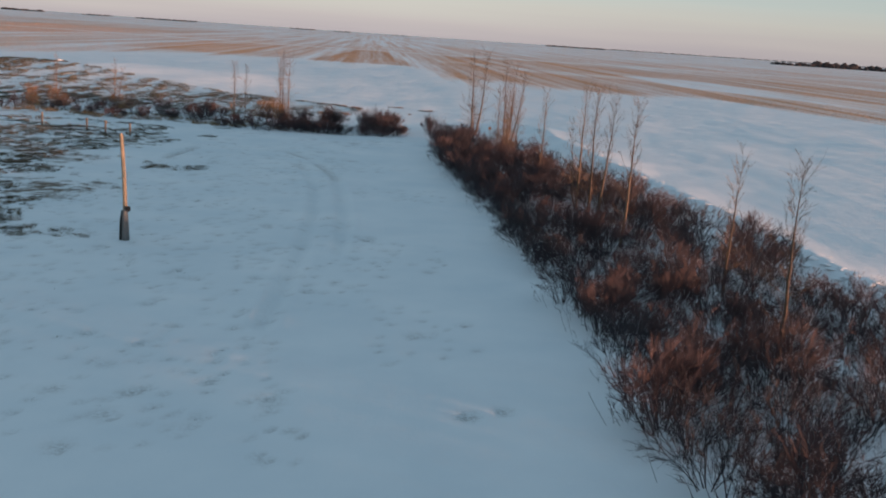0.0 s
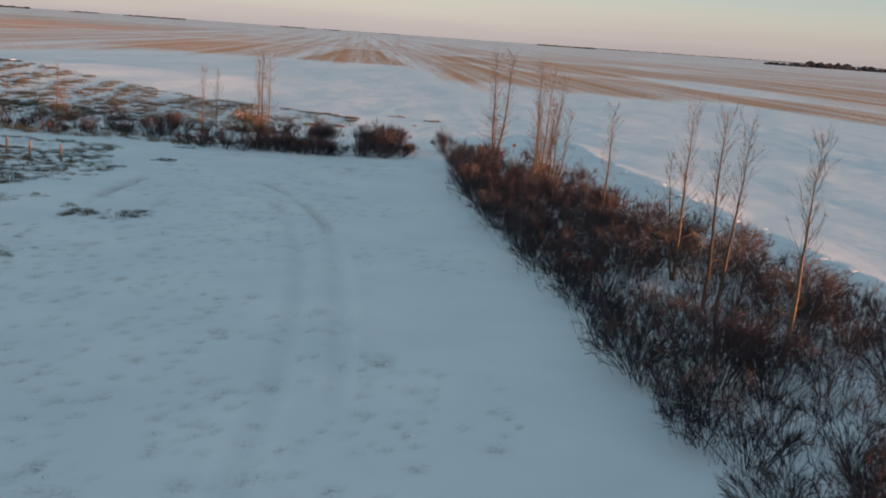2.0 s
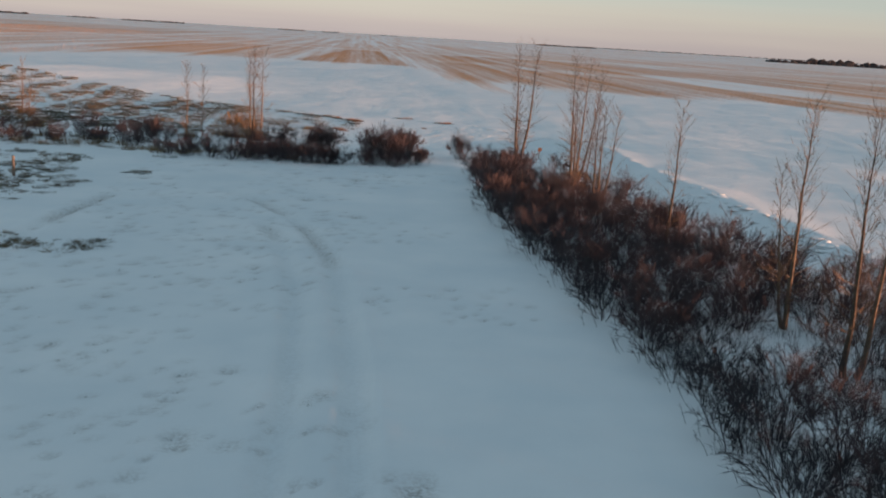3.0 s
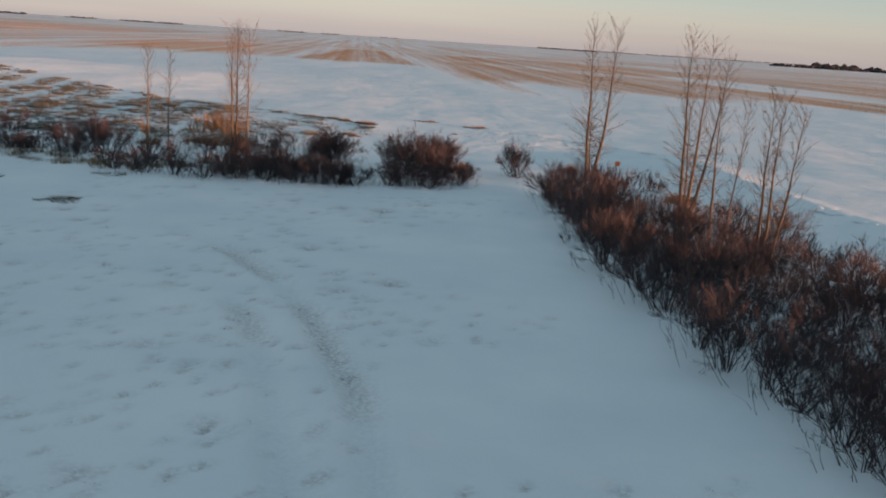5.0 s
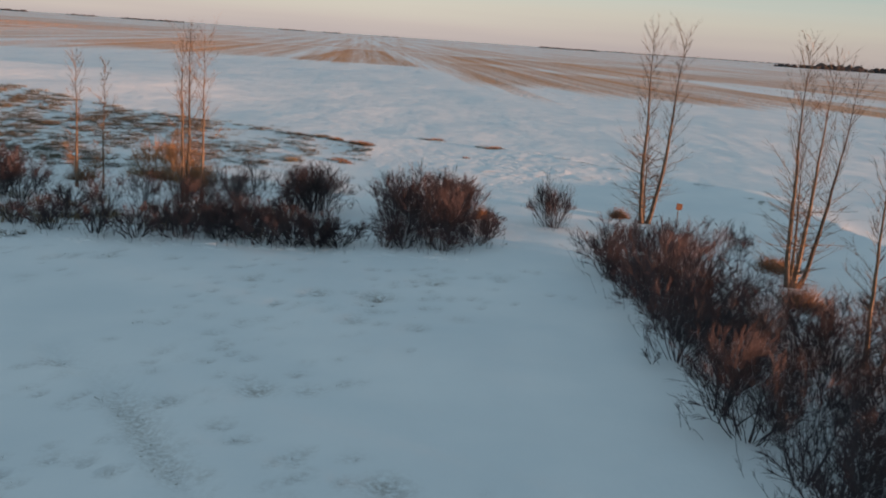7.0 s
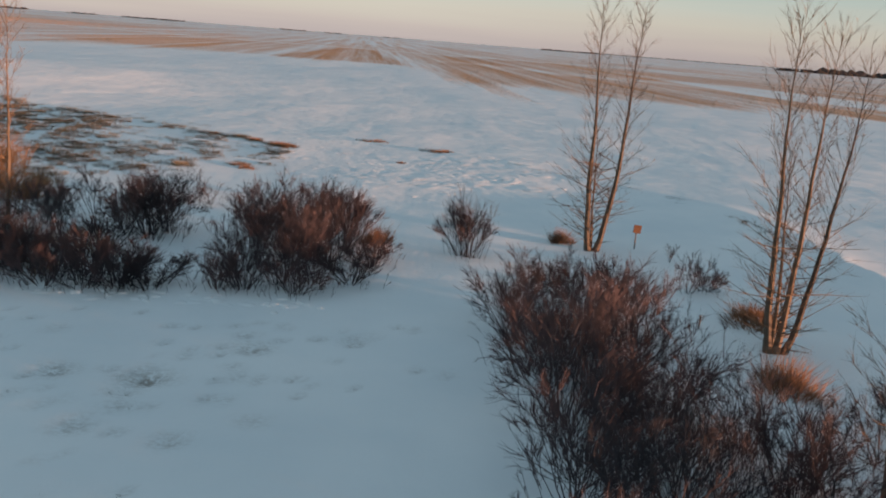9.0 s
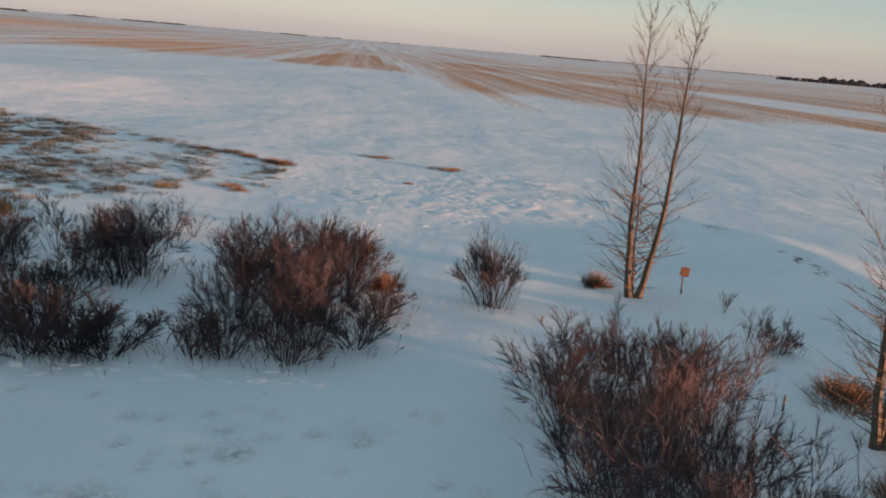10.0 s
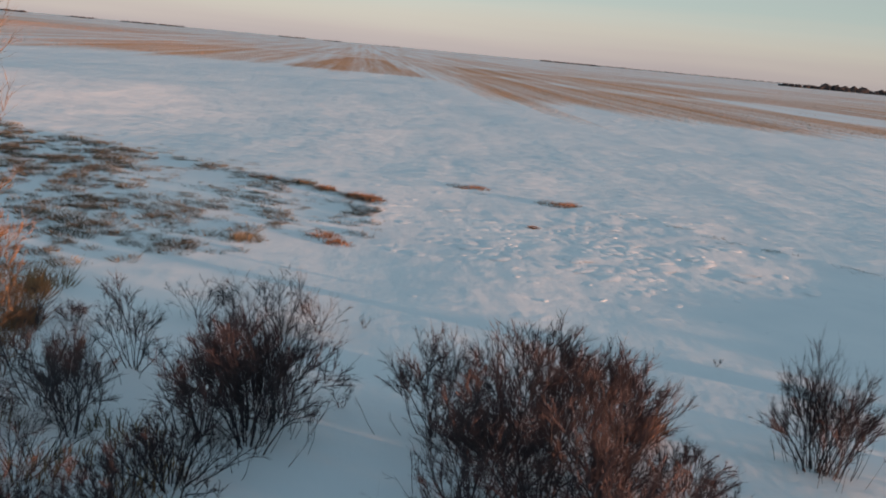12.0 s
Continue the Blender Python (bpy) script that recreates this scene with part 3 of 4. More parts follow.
def plant_hedge():
    rng = random.Random(77)
    spots = []
    tries = 0
    while tries < 9000:
        tries += 1
        y = rng.uniform(5, 73.6)
        xl, xr = float(interp_line(HEDGE_LEFT, y)), float(interp_line(HEDGE_RIGHT, y))
        x = rng.uniform(xl, xr)
        if any(math.hypot(x - cx, y - cy) < cr for cx, cy, cr in CLEAR):
            continue
        gap = 1.26
        if y < 45 and float(value_noise(np.array([x * 0.33]), np.array([y * 0.27]), 44)[0]) < 0.22 and x - xl > 1.0:
            continue
        if 28 < y < 62 and x - xl < 0.8 or any((x - a0) ** 2 + (y - b0) ** 2 < gap * gap for a0, b0, _ in spots):
            continue
        spots.append((x, y, (x - xl) / (xr - xl)))
    for x, y, f in spots:
        k = rng.random()
        dense = 0.92 if y > 42 else (0.62 if f > 0.45 else 0.40)
        s = (rng.uniform(0.78, 1.08) if y > 42 else rng.choice((0.7, 0.85, 1.0, 1.1, 1.2)) * rng.uniform(0.95, 1.1)) * (1.0 - 0.18 * min(1, max(0, y - 67) / 5)) * (0.86 + 0.10 * f if y < 60 else 1.0)
        if k < dense:
            rng.choice(DENSE)(stand(x, y, rng.uniform(0, 6.3), s, s * rng.uniform(0.85, 1.05)))
        else:
            rng.choice(OPEN)(stand(x, y, rng.uniform(0, 6.3), s, s * rng.uniform(0.8, 1.0)))
        if rng.random() < 0.25 and f < 0.4:
            rng.choice(WHIP)(stand(x - rng.uniform(0.5, 1.1), y + rng.uniform(-0.6, 0.6), rng.uniform(0, 6.3), rng.uniform(0.5, 0.9)))


plant_hedge()
for x, y, k in [(8.5, 14.3, 1.15), (10.0, 16.4, 1.05), (9.5, 18.6, 0.95), (9.7, 24.6, 0.95), (11.2, 23.4, 1.0), (8.1, 22.9, 0.9), (9.2, 32.0, 1.25), (10.6, 33.2, 0.85), (9.3, 21.6, 0.85), (10.4, 9.4, 1.0)]:
    DENSE[int(y) % 6](stand(x, y, 2.1 * y, k), "dense dark leafless shrub at the edge of the hedge")
for x, y, k in [(8.5, 10.7, 1.1), (10.9, 12.5, 0.95), (8.2, 20.7, 0.8), (7.5, 28.7, 0.8), (7.4, 30.2, 0.7), (7.3, 32.6, 1.0), (6.9, 35.0, 0.75), (6.8, 38.7, 0.5), (8.7, 12.6, 0.9), (7.2, 36.4, 0.7), (9.2, 8.3, 0.9)]:
    OPEN[int(y) % 5](stand(x, y, 1.7 * y, k), "open dark leafless shrub at the edge of the hedge")


edge = random.Random(41)
for k in range(27):
    y = 28.5 + 1.25 * k
    x = float(interp_line(HEDGE_LEFT, y)) + edge.uniform(-0.25, 0.2) + (0.35 if y < 43 else 0.0)
    s = edge.uniform(0.62, 0.95) + (0.1 if y > 45 else 0.0)
    (DENSE if k % 3 and y > 40 else OPEN)[k % 4](stand(x, y + edge.uniform(-0.3, 0.3), edge.uniform(0, 6.3), s, s * edge.uniform(0.85, 1.0)))


def hedge_understory():
    """Low shoots and stiff weeds that fill the foot of the hedge."""
    rng = random.Random(19)
    s = Soup()
    made = 0
    while made < 4600:
        y = rng.uniform(0, 73)
        xl, xr = float(interp_line(HEDGE_LEFT, y)), float(interp_line(HEDGE_RIGHT, y))
        x = rng.uniform(xl + 0.4, xr)
        if any(math.hypot(x - cx, y - cy) < 0.8 * cr for cx, cy, cr in CLEAR):
            continue
        made += 1
        b = Vector((x, y, float(ground_height(x, y)) - 0.05))
        for _ in range(7):
            p = b + Vector((rng.gauss(0, 0.2), rng.gauss(0, 0.2), 0))
            q = p + Vector((rng.gauss(0, 0.16), rng.gauss(0, 0.16), rng.uniform(0.25, 0.65)))
            s.spike(p, q, 0.0065)
    tagged(new("hedge_understory", s.mesh("hedge_understory", STEM)), "low dark shoots and weeds at the foot of the hedge", "undergrowth", kind="stuff")


hedge_understory()


def unseen_hedge():
    """Unseen hedge added behind the camera's start to shade the yard, its twigs thickened."""
    rng = random.Random(15)
    s = Soup()
    for _ in range(1500):
        x, y = rng.uniform(8.8, 18), rng.uniform(-26, 4.5)
        b = Vector((x, y, gz(x, y) - 0.1))
        t = b + Vector((rng.uniform(-0.7, 0.7), rng.uniform(-0.7, 0.7), rng.uniform(1.3, 2.2)))
        pts = wander(rng, b, t, 3, 0.05)
        s.tube(pts, [0.028, 0.022, 0.016, 0.008], 3)
        for _ in range(9):
            p = pts[1].lerp(pts[3], rng.random())
            s.spike(p, p + Vector((rng.uniform(-1, 1), rng.uniform(-1, 1), rng.uniform(0, 0.9))) * 0.6, 0.06)
    tagged(new("hedge_growth", s.mesh("hedge_growth", STEM)), "leafless shrub growth added out of view to shade the yard", "shrub", kind="stuff")


unseen_hedge()


def plant_cross_row():
    rng = random.Random(8)

    def put(kind, spots, label=""):
        for x, y, k in spots:
            rng.choice(kind)(stand(x, y, rng.uniform(0, 6.3), k, k * rng.uniform(0.95, 1.05)), label)
    # the large clump at the end of the row, with its shorter front skirt
    put(DENSE, [(-1.2, 76.8, 0.95), (-0.3, 77.4, 1.1), (0.6, 77.0, 1.0), (-0.3, 74.7, 0.85), (0.5, 75.0, 0.8), (-1.2, 75.0, 0.75), (0.9, 78.6, 0.95), (-0.6, 78.6, 0.95), (0.1, 80.2, 0.95), (-1.5, 79.4, 0.85), (0.9, 79.9, 0.8)], "tall dense leafless clump with reddish tops in snow")
    put(LOW, [(1.6, 77.0, 0.8), (1.9, 78.0, 0.7), (1.3, 75.2, 0.9), (0.1, 73.9, 0.9), (-1.0, 74.0, 0.85), (-1.6, 73.9, 0.8), (-3.7, 73.6, 1.0), (-5.2, 73.5, 1.05), (-4.5, 74.3, 0.95), (-5.9, 74.2, 1.1), (-6.5, 74.8, 1.0), (-7.3, 74.6, 1.0), (-8.4, 74.6, 1.0), (-4.4, 73.5, 0.95)])
    for k in (0.3, 2.6):
        LOW[int(k)](stand(-2.9 - 0.3 * k, 73.7 + 0.1 * k, k, 1.2, 0.8))
    # the middle clump
    put(DENSE, [(-4.9, 78.9, 0.8), (-4.2, 78.5, 0.85), (-3.9, 79.6, 0.85), (-4.4, 80.6, 0.8), (-4.3, 79.2, 0.9), (-0.2, 76.0, 0.9), (-6.0, 75.2, 0.58), (-7.0, 75.4, 0.6)])
    put(OPEN, [(-4.4, 84.4, 0.75), (-5.1, 84.2, 0.65), (-3.7, 84.3, 0.5), (-6.1, 84.6, 0.5), (-6.5, 81.4, 0.8), (-6.6, 78.5, 0.9), (-7.4, 79.6, 0.75), (-8.3, 81.0, 0.7), (-6.8, 77.0, 0.7)])
    put(LOW, [(-4.95, 77.1, 0.95), (-5.5, 76.4, 0.8), (-8.3, 83.7, 0.4)])
    put(DENSE, [(-6.9, 79.2, 0.62), (-8.0, 78.6, 0.65)])
    put(WHIP, [(-3.0, 80.3, 0.5), (-3.4, 79.5, 0.45), (-2.8, 84.8, 0.35), (4.25, 84.0, 0.25)])
    # on westward to the fence
    put(DENSE, [(-8.6, 77.0, 0.75), (-9.9, 77.8, 0.8), (-10.8, 76.6, 0.7), (-14.2, 78.4, 0.8), (-15.2, 79.0, 0.85), (-16.4, 78.6, 0.8)])
    put(LOW, [(-6.6, 73.7, 1.0), (-7.8, 73.7, 1.0), (-9.0, 73.5, 1.0), (-10.3, 73.7, 0.95), (-11.6, 73.8, 0.95), (-12.9, 74.5, 0.9), (-12.2, 77.0, 0.9)])
    x = -14.0
    while x > -34:
        y = 79.2 + rng.uniform(-0.8, 1.6) - 0.12 * max(0, -24 - x)
        k = rng.random()
        (rng.choice(DENSE) if k < 0.5 else rng.choice(LOW) if k < 0.8 else rng.choice(OPEN))(stand(x, y, rng.uniform(0, 6.3), rng.uniform(0.6, 0.85)))
        if rng.random() < 0.6:
            rng.choice(LOW)(stand(x + rng.uniform(-0.5, 0.5), y - rng.uniform(1.4, 2.4), rng.uniform(0, 6.3), rng.uniform(0.6, 0.9)))
        x -= rng.uniform(0.7, 1.3)
    put(SUCKER, [(-8.9, 80.3, 0.9), (-9.7, 82.4, 0.95), (-8.4, 80.6, 0.7), (-10.3, 84.4, 0.75), (-10.8, 86.2, 0.8), (-11.4, 85.0, 0.8), (-13.0, 81.9, 0.85), (-24.3, 83.6, 0.9), (-25.2, 83.9, 0.8), (-29.3, 82.8, 1.0), (-31.6, 82.6, 1.0)])
    # beside the poplars at the end of the hedge
    put(DENSE, [(10.6, 66.4, 0.8), (11.6, 65.2, 0.85), (6.6, 72.6, 0.85), (7.3, 71.7, 0.85), (5.7, 72.9, 0.8), (7.5, 73.1, 0.7)])
    put(OPEN, [(9.8, 66.2, 0.75), (11.9, 67.0, 0.7)])
    # single shrubs
    rng.choice(DENSE)(stand(4.2, 79.1, 0.4, 0.62, 1.0), "single upright leafless shrub standing alone in snow")
    rng.choice(OPEN)(stand(4.45, 78.9, 2.4, 0.7, 0.95), "single upright leafless shrub standing alone in snow")
    DENSE[2](stand(4.3, 79.0, 3.1, 0.6, 0.92), "single upright leafless shrub standing alone in snow")
    rng.choice(OPEN)(stand(9.8, 76.5, 1.0, 0.62), "small bare shrub near the poplars")
    rng.choice(LOW)(stand(10.4, 76.9, 1.0, 0.6), "small bare shrub near the poplars")
    rng.choice(WHIP)(stand(10.3, 80.2, 1.0, 0.7))
    rng.choice(OPEN)(stand(6.72, 76.4, 1.0, 0.36, 0.6))


plant_cross_row()


def poplar(x, y, stems, seed, whips=0, label="slim leafless poplar lit by low sun", girth=1.0):
    """stems: (lean x, lean y, height, base offset) of each trunk."""
    rng = random.Random(seed)
    ob = new("poplar_tree")
    ob.location = (x, y, gz(x, y))
    tagged(ob, label, "tree", "poplars")
    for lx, ly, h, off in stems:
        thick, thin = Soup(), Soup()
        n0 = 14
        pts = wander(rng, Vector((off, 0, -0.15)), Vector((off, 0, h)), n0, 0.026 * h / 6)
        pts = [p + Vector((lx, ly, 0)) * (i / n0) ** 0.62 for i, p in enumerate(pts)]
        r0 = 0.0135 * h * girth
        rad = [max(r0 * (1.0 + 0.35 * (i == 0)) * (1 - i / n0) ** 1.0, 0.006) for i in range(n0 + 1)]
        thick.tube(pts, rad, 7)
        trunk = part("trunk", thick.mesh("trunk", BARK), ob)
        count = int(h * 8.5)
        for j in range(count):
            f = 0.13 + 0.86 * (j + rng.random()) / count
            i = min(int(f * n0), n0 - 1)
            p = pts[i].lerp(pts[i + 1], f * n0 - i)
            q = j * 2.4 + rng.uniform(-0.5, 0.5)
            rise = rng.uniform(0.9, 2.0) if f > 0.45 else rng.uniform(0.2, 1.1)
            d = Vector((math.cos(q), math.sin(q), rise)).normalized()
            ln = h * rng.uniform(0.08, 0.20) * (1.15 - 0.42 * f)
            br = [p]
            for _ in range(3):
                d = (d + Vector((rng.gauss(0, 0.12), rng.gauss(0, 0.12), 0.14 if f > 0.4 else 0.05))).normalized()
                br.append(br[-1] + d * ln / 3)
            r = max(rad[i] * 0.17, 0.006)
            thin.tube(br, [r, r * 0.72, r * 0.45, 0.0015], 3)
            for _ in range(9 if f > 0.3 else 5):
                g = rng.uniform(0.25, 2.98)
                m = int(g)
                b0 = br[m].lerp(br[m + 1], g - m)
                along = (br[m + 1] - br[m]).normalized()
                d2 = (along + Vector((rng.gauss(0, 1), rng.gauss(0, 1), rng.gauss(0.3, 0.8))) * 0.38).normalized()
                tip = b0 + d2 * min(0.5, ln * rng.uniform(0.25, 0.6))
                thin.spike(b0, tip, 0.0042)
                for _ in range(2):
                    s1 = b0.lerp(tip, rng.uniform(0.15, 0.8))
                    d3 = (d2 + Vector((rng.gauss(0, 1), rng.gauss(0, 1), rng.gauss(0.3, 0.8))) * 0.4).normalized()
                    thin.sliver(s1, s1 + d3 * (tip - b0).length * rng.uniform(0.4, 0.8), 0.0042)
        part("crown", thin.mesh("crown", BRANCH), trunk, "fine leafless branches")["kind"] = "stuff"
    thin = Soup()
    for _ in range(whips):
        q = rng.uniform(0, 2 * math.pi)
        z0 = 0.12 + 2.6 * rng.random() ** 1.6
        ln = rng.uniform(0.6, 1.7)
        d = Vector((math.cos(q), math.sin(q), rng.uniform(-0.05, 0.75))).normalized()
        br = [Vector((0, 0, z0))]
        for _ in range(4):
            d = (d + Vector((rng.gauss(0, 0.1), rng.gauss(0, 0.1), rng.gauss(0.02, 0.08)))).normalized()
            br.append(br[-1] + d * ln / 4)
            if br[-1].z < 0.08:
                br[-1].z = 0.08
        thin.tube(br, [0.015, 0.012, 0.009, 0.006, 0.002], 3)
        for _ in range(5):
            m = rng.randrange(1, 4)
            d2 = ((br[m + 1] - br[m]).normalized() + Vector((rng.gauss(0, 1), rng.gauss(0, 1), rng.gauss(0.2, 0.8))) * 0.4).normalized()
            thin.spike(br[m], br[m] + d2 * ln * rng.uniform(0.15, 0.4), 0.005)
    if whips:
        part("lower_crown", thin.mesh("lower_crown", BRANCH), ob, "low spreading whips")["kind"] = "stuff"
    return ob


poplar(8.15, 81.0, [(-0.25, 0.1, 7.15, -0.08), (0.75, 0.2, 7.1, 0.10), (-0.1, 0.3, 3.6, 0.02)], 1, 46, "twin-stemmed leafless poplar with low whips")
poplar(10.2, 71.6, [(-0.30, 0.1, 6.75, -0.14), (0.45, 0.2, 6.45, 0.0), (1.15, 0.3, 5.9, 0.12), (-0.05, 0.3, 4.2, -0.05)], 2, 40, "leafless poplar of several stems with low whips", 0.95)
poplar(8.85, 64.2, [(-0.05, 0.0, 4.9, 0.0)], 3)
poplar(9.3, 64.4, [(0.35, 0.0, 4.6, 0.0)], 4, girth=0.7)
poplar(9.2, 60.8, [(-0.1, 0.0, 5.0, -0.05), (0.15, 0.0, 4.9, 0.03), (0.75, 0.0, 4.7, 0.12)], 5)
poplar(10.5, 53.4, [(0.1, 0.0, 5.4, 0.0)], 6)
poplar(11.25, 43.5, [(0.15, 0.0, 6.3, 0.0), (-0.55, 0.2, 4.4, 0.0)], 7)
poplar(11.15, 39.5, [(0.0, 0.0, 6.3, 0.0), (0.75, 0.3, 5.9, 0.30)], 8)
poplar(11.6, 33.9, [(0.1, 0.0, 6.2, 0.0)], 9)
poplar(13.7, 26.3, [(0.0, 0.0, 4.9, 0.0)], 10)
poplar(12.95, 18.9, [(0.05, 0.0, 5.7, 0.0)], 11, 8)
poplar(-13.3, 81.5, [(0.1, 0.0, 4.85, 0.0)], 12)
poplar(-12.3, 81.4, [(0.1, 0.0, 4.6, 0.0)], 13, girth=0.7)
poplar(-8.85, 79.6, [(-0.1, 0.0, 5.7, -0.08), (0.05, 0.1, 6.0, 0.05)], 14)
poplar(-8.3, 79.5, [(0.0, 0.0, 5.8, 0.0)], 15, girth=0.8)
poplar(-24.4, 83.5, [(0.1, 0.0, 4.4, 0.0), (0.5, 0.0, 3.6, 0.2)], 16, 16)
poplar(-29.2, 82.5, [(0.0, 0.0, 4.4, 0.0)], 17, 12)


def tuft_into(soup, rng, x, y, radius, height, blades, width=0.008, lie=0.5):
    z = gz(x, y)
    for _ in range(blades):
        q, r = rng.uniform(0, 2 * math.pi), radius * math.sqrt(rng.random())
        px, py = x + math.cos(q) * r, y + math.sin(q) * r
        d = Vector((math.cos(q) * lie * r / radius + rng.uniform(-0.7, 0.7) * lie, math.sin(q) * lie * r / radius + rng.uniform(-0.7, 0.7) * lie, 1)).normalized()
        bend = Vector((rng.uniform(-0.4, 0.4), rng.uniform(-0.4, 0.4), -rng.uniform(0.0, 0.3)))
        soup.blade(Vector((px, py, z - 0.03)), d, height * rng.uniform(0.5, 1.0), width, bend)


def hummock_into(soup, rng, x, y, radius, height, count, width=0.011):
    """A rounded cushion of dead grass: fine leaves fanning out from many points."""
    z = gz(x, y)
    for _ in range(count):
        q, f = rng.uniform(0, 2 * math.pi), math.sqrt(rng.random())
        p = Vector((x + math.cos(q) * f * radius, y + math.sin(q) * f * radius, z - 0.03))
        up = height * math.sqrt(max(0.08, 1 - 0.8 * f * f)) * rng.uniform(0.55, 1.1)
        soup.sliver(p, p + Vector((math.cos(q) * 0.6 * f * radius + rng.gauss(0, 0.4) * up, math.sin(q) * 0.6 * f * radius + rng.gauss(0, 0.4) * up, up)), width)


def dry_grass():
    rng = random.Random(21)
    dull, straw, matted = Soup(), Soup(), Soup()
    # the grassy rise behind the shrubs
    count = 0
    while count < 500:
        y = rng.uniform(84, 150)
        x = rng.uniform(-60, -2)
        far_edge = np.interp(x, [-64, -41, -24, -12, -3], [150, 130, 117, 109, 101])
        near_edge = np.interp(x, [-60, -24, -10, -6, -3], [86, 86, 87, 92, 95])
        if not near_edge < y < far_edge or float(value_noise(np.array([x * 0.16]), np.array([y * 0.13]), 31)[0]) < 0.30:
            continue
        r = rng.uniform(0.12, 0.5)
        tuft_into(dull if rng.random() < 0.3 else matted, rng, x, y, r, rng.uniform(0.07, 0.18), int(16 + 80 * r), 0.010, 1.7)
        count += 1
    # taller hummocks on the rise, thickest towards its crest
    count = 0
    while count < 4300:
        x, y = rng.uniform(-58, -3), rng.uniform(85, 148)
        far_edge = np.interp(x, [-64, -41, -24, -12, -3], [150, 130, 117, 109, 101])
        near_edge = np.interp(x, [-60, -24, -10, -6, -3], [86, 86, 87, 91, 94])
        if not near_edge < y < far_edge or float(value_noise(np.array([x * 0.85]), np.array([y * 0.16]), 37)[0]) < 0.22 + 0.36 * rng.random():
            continue
        r = 0.10 + 0.38 * rng.random() ** 2.2
        hummock_into(dull if rng.random() < 0.12 else matted, rng, x, y, r, rng.uniform(0.10, 0.18) + 0.3 * r, int(310 * r), 0.011)
        count += 1
    # the rough corner of the yard by the fence
    count = 0
    while count < 1500:
        x, y = rng.uniform(-30, -9), rng.uniform(30, 73)
        if float(value_noise(np.array([x * 0.4]), np.array([y * 0.3]), 33)[0]) < 0.46 + 0.028 * (x + 20):
            continue
        r = 0.1 + 0.4 * rng.random() ** 2
        hummock_into(dull if count % 3 else matted, rng, x, y, r, rng.uniform(0.10, 0.24), int(30 + 200 * r), 0.010)
        count += 1
    for x, y, r, _ in DENTS:
        if rng.random() < 0.7:
            hummock_into(matted, rng, x, y, r * rng.uniform(0.5, 0.9), rng.uniform(0.05, 0.12), rng.randrange(6, 20), 0.010)
    for line in (RUT_A[:2], [(-5.95, 60.4), (-4.4, 57.7)], [(-3.5, 55.4), (-2.85, 53.4), (-2.3, 51.2), (-1.75, 49.4)], RUT_C[1:]):
        for (x0, y0), (x1, y1) in zip(line, line[1:]):
            for _ in range(int(7 * math.hypot(x1 - x0, y1 - y0))):
                f = rng.random()
                hummock_into(dull, rng, x0 + (x1 - x0) * f + rng.gauss(0, 0.14), y0 + (y1 - y0) * f, rng.uniform(0.06, 0.16), rng.uniform(0.05, 0.12), 12, 0.008)
    # a broken line of grass along the old track behind the shrubs
    for (x0, y0), (x1, y1) in zip(BERM[6:], BERM[7:]):
        for _ in range(int(3.0 * math.hypot(x1 - x0, y1 - y0))):
            f = rng.random()
            x, y = x0 + (x1 - x0) * f + rng.gauss(0, 0.25), y0 + (y1 - y0) * f + rng.gauss(0, 0.2)
            if float(value_noise(np.array([x * 0.5]), np.array([y * 0.5]), 47)[0]) > 0.45:
                hummock_into(dull if rng.random() < 0.5 else matted, rng, x, y, rng.uniform(0.1, 0.28), rng.uniform(0.06, 0.14), 30, 0.010)
    # under the row of shrubs
    for _ in range(120):
        x = rng.uniform(-32, -5)
        tuft_into(straw if rng.random() < 0.5 else dull, rng, x, 76 + rng.uniform(-1.8, 3) + max(0, -13 - x) * 0.15, 0.4, 0.45, 60, 0.010)
    for s, name, mat, label in ((dull, "weathered_grass", DULL_GRASS, "flattened grey-brown grass poking through the snow"), (straw, "dry_grass", STRAW, "dry straw-coloured grass poking through the snow"), (matted, "matted_grass", MATTED, "matted grey-brown grass hummocks on the snowy rise")):
        tagged(new(name, s.mesh(name, mat)), label, "grass", kind="stuff")


dry_grass()


def clump(x, y, radius, height, blades, mat, name, label, seed):
    s = Soup()
    rng = random.Random(seed)
    for _ in range(7):
        q, f = rng.uniform(0, 2 * math.pi), 0.75 * math.sqrt(rng.random())
        k = rng.uniform(0.3, 0.62)
        hummock_into(s, rng, math.cos(q) * f * radius, math.sin(q) * f * radius, k * radius, height * rng.uniform(0.5, 1.1), int(blades * 0.24), 0.009)
    z0 = gz(0, 0)
    for v in s.v:
        v.z -= z0
    ob = new(name, s.mesh(name, mat))
    ob.location = (x, y, gz(x, y))
    return tagged(ob, label, "grass", "grass clumps")


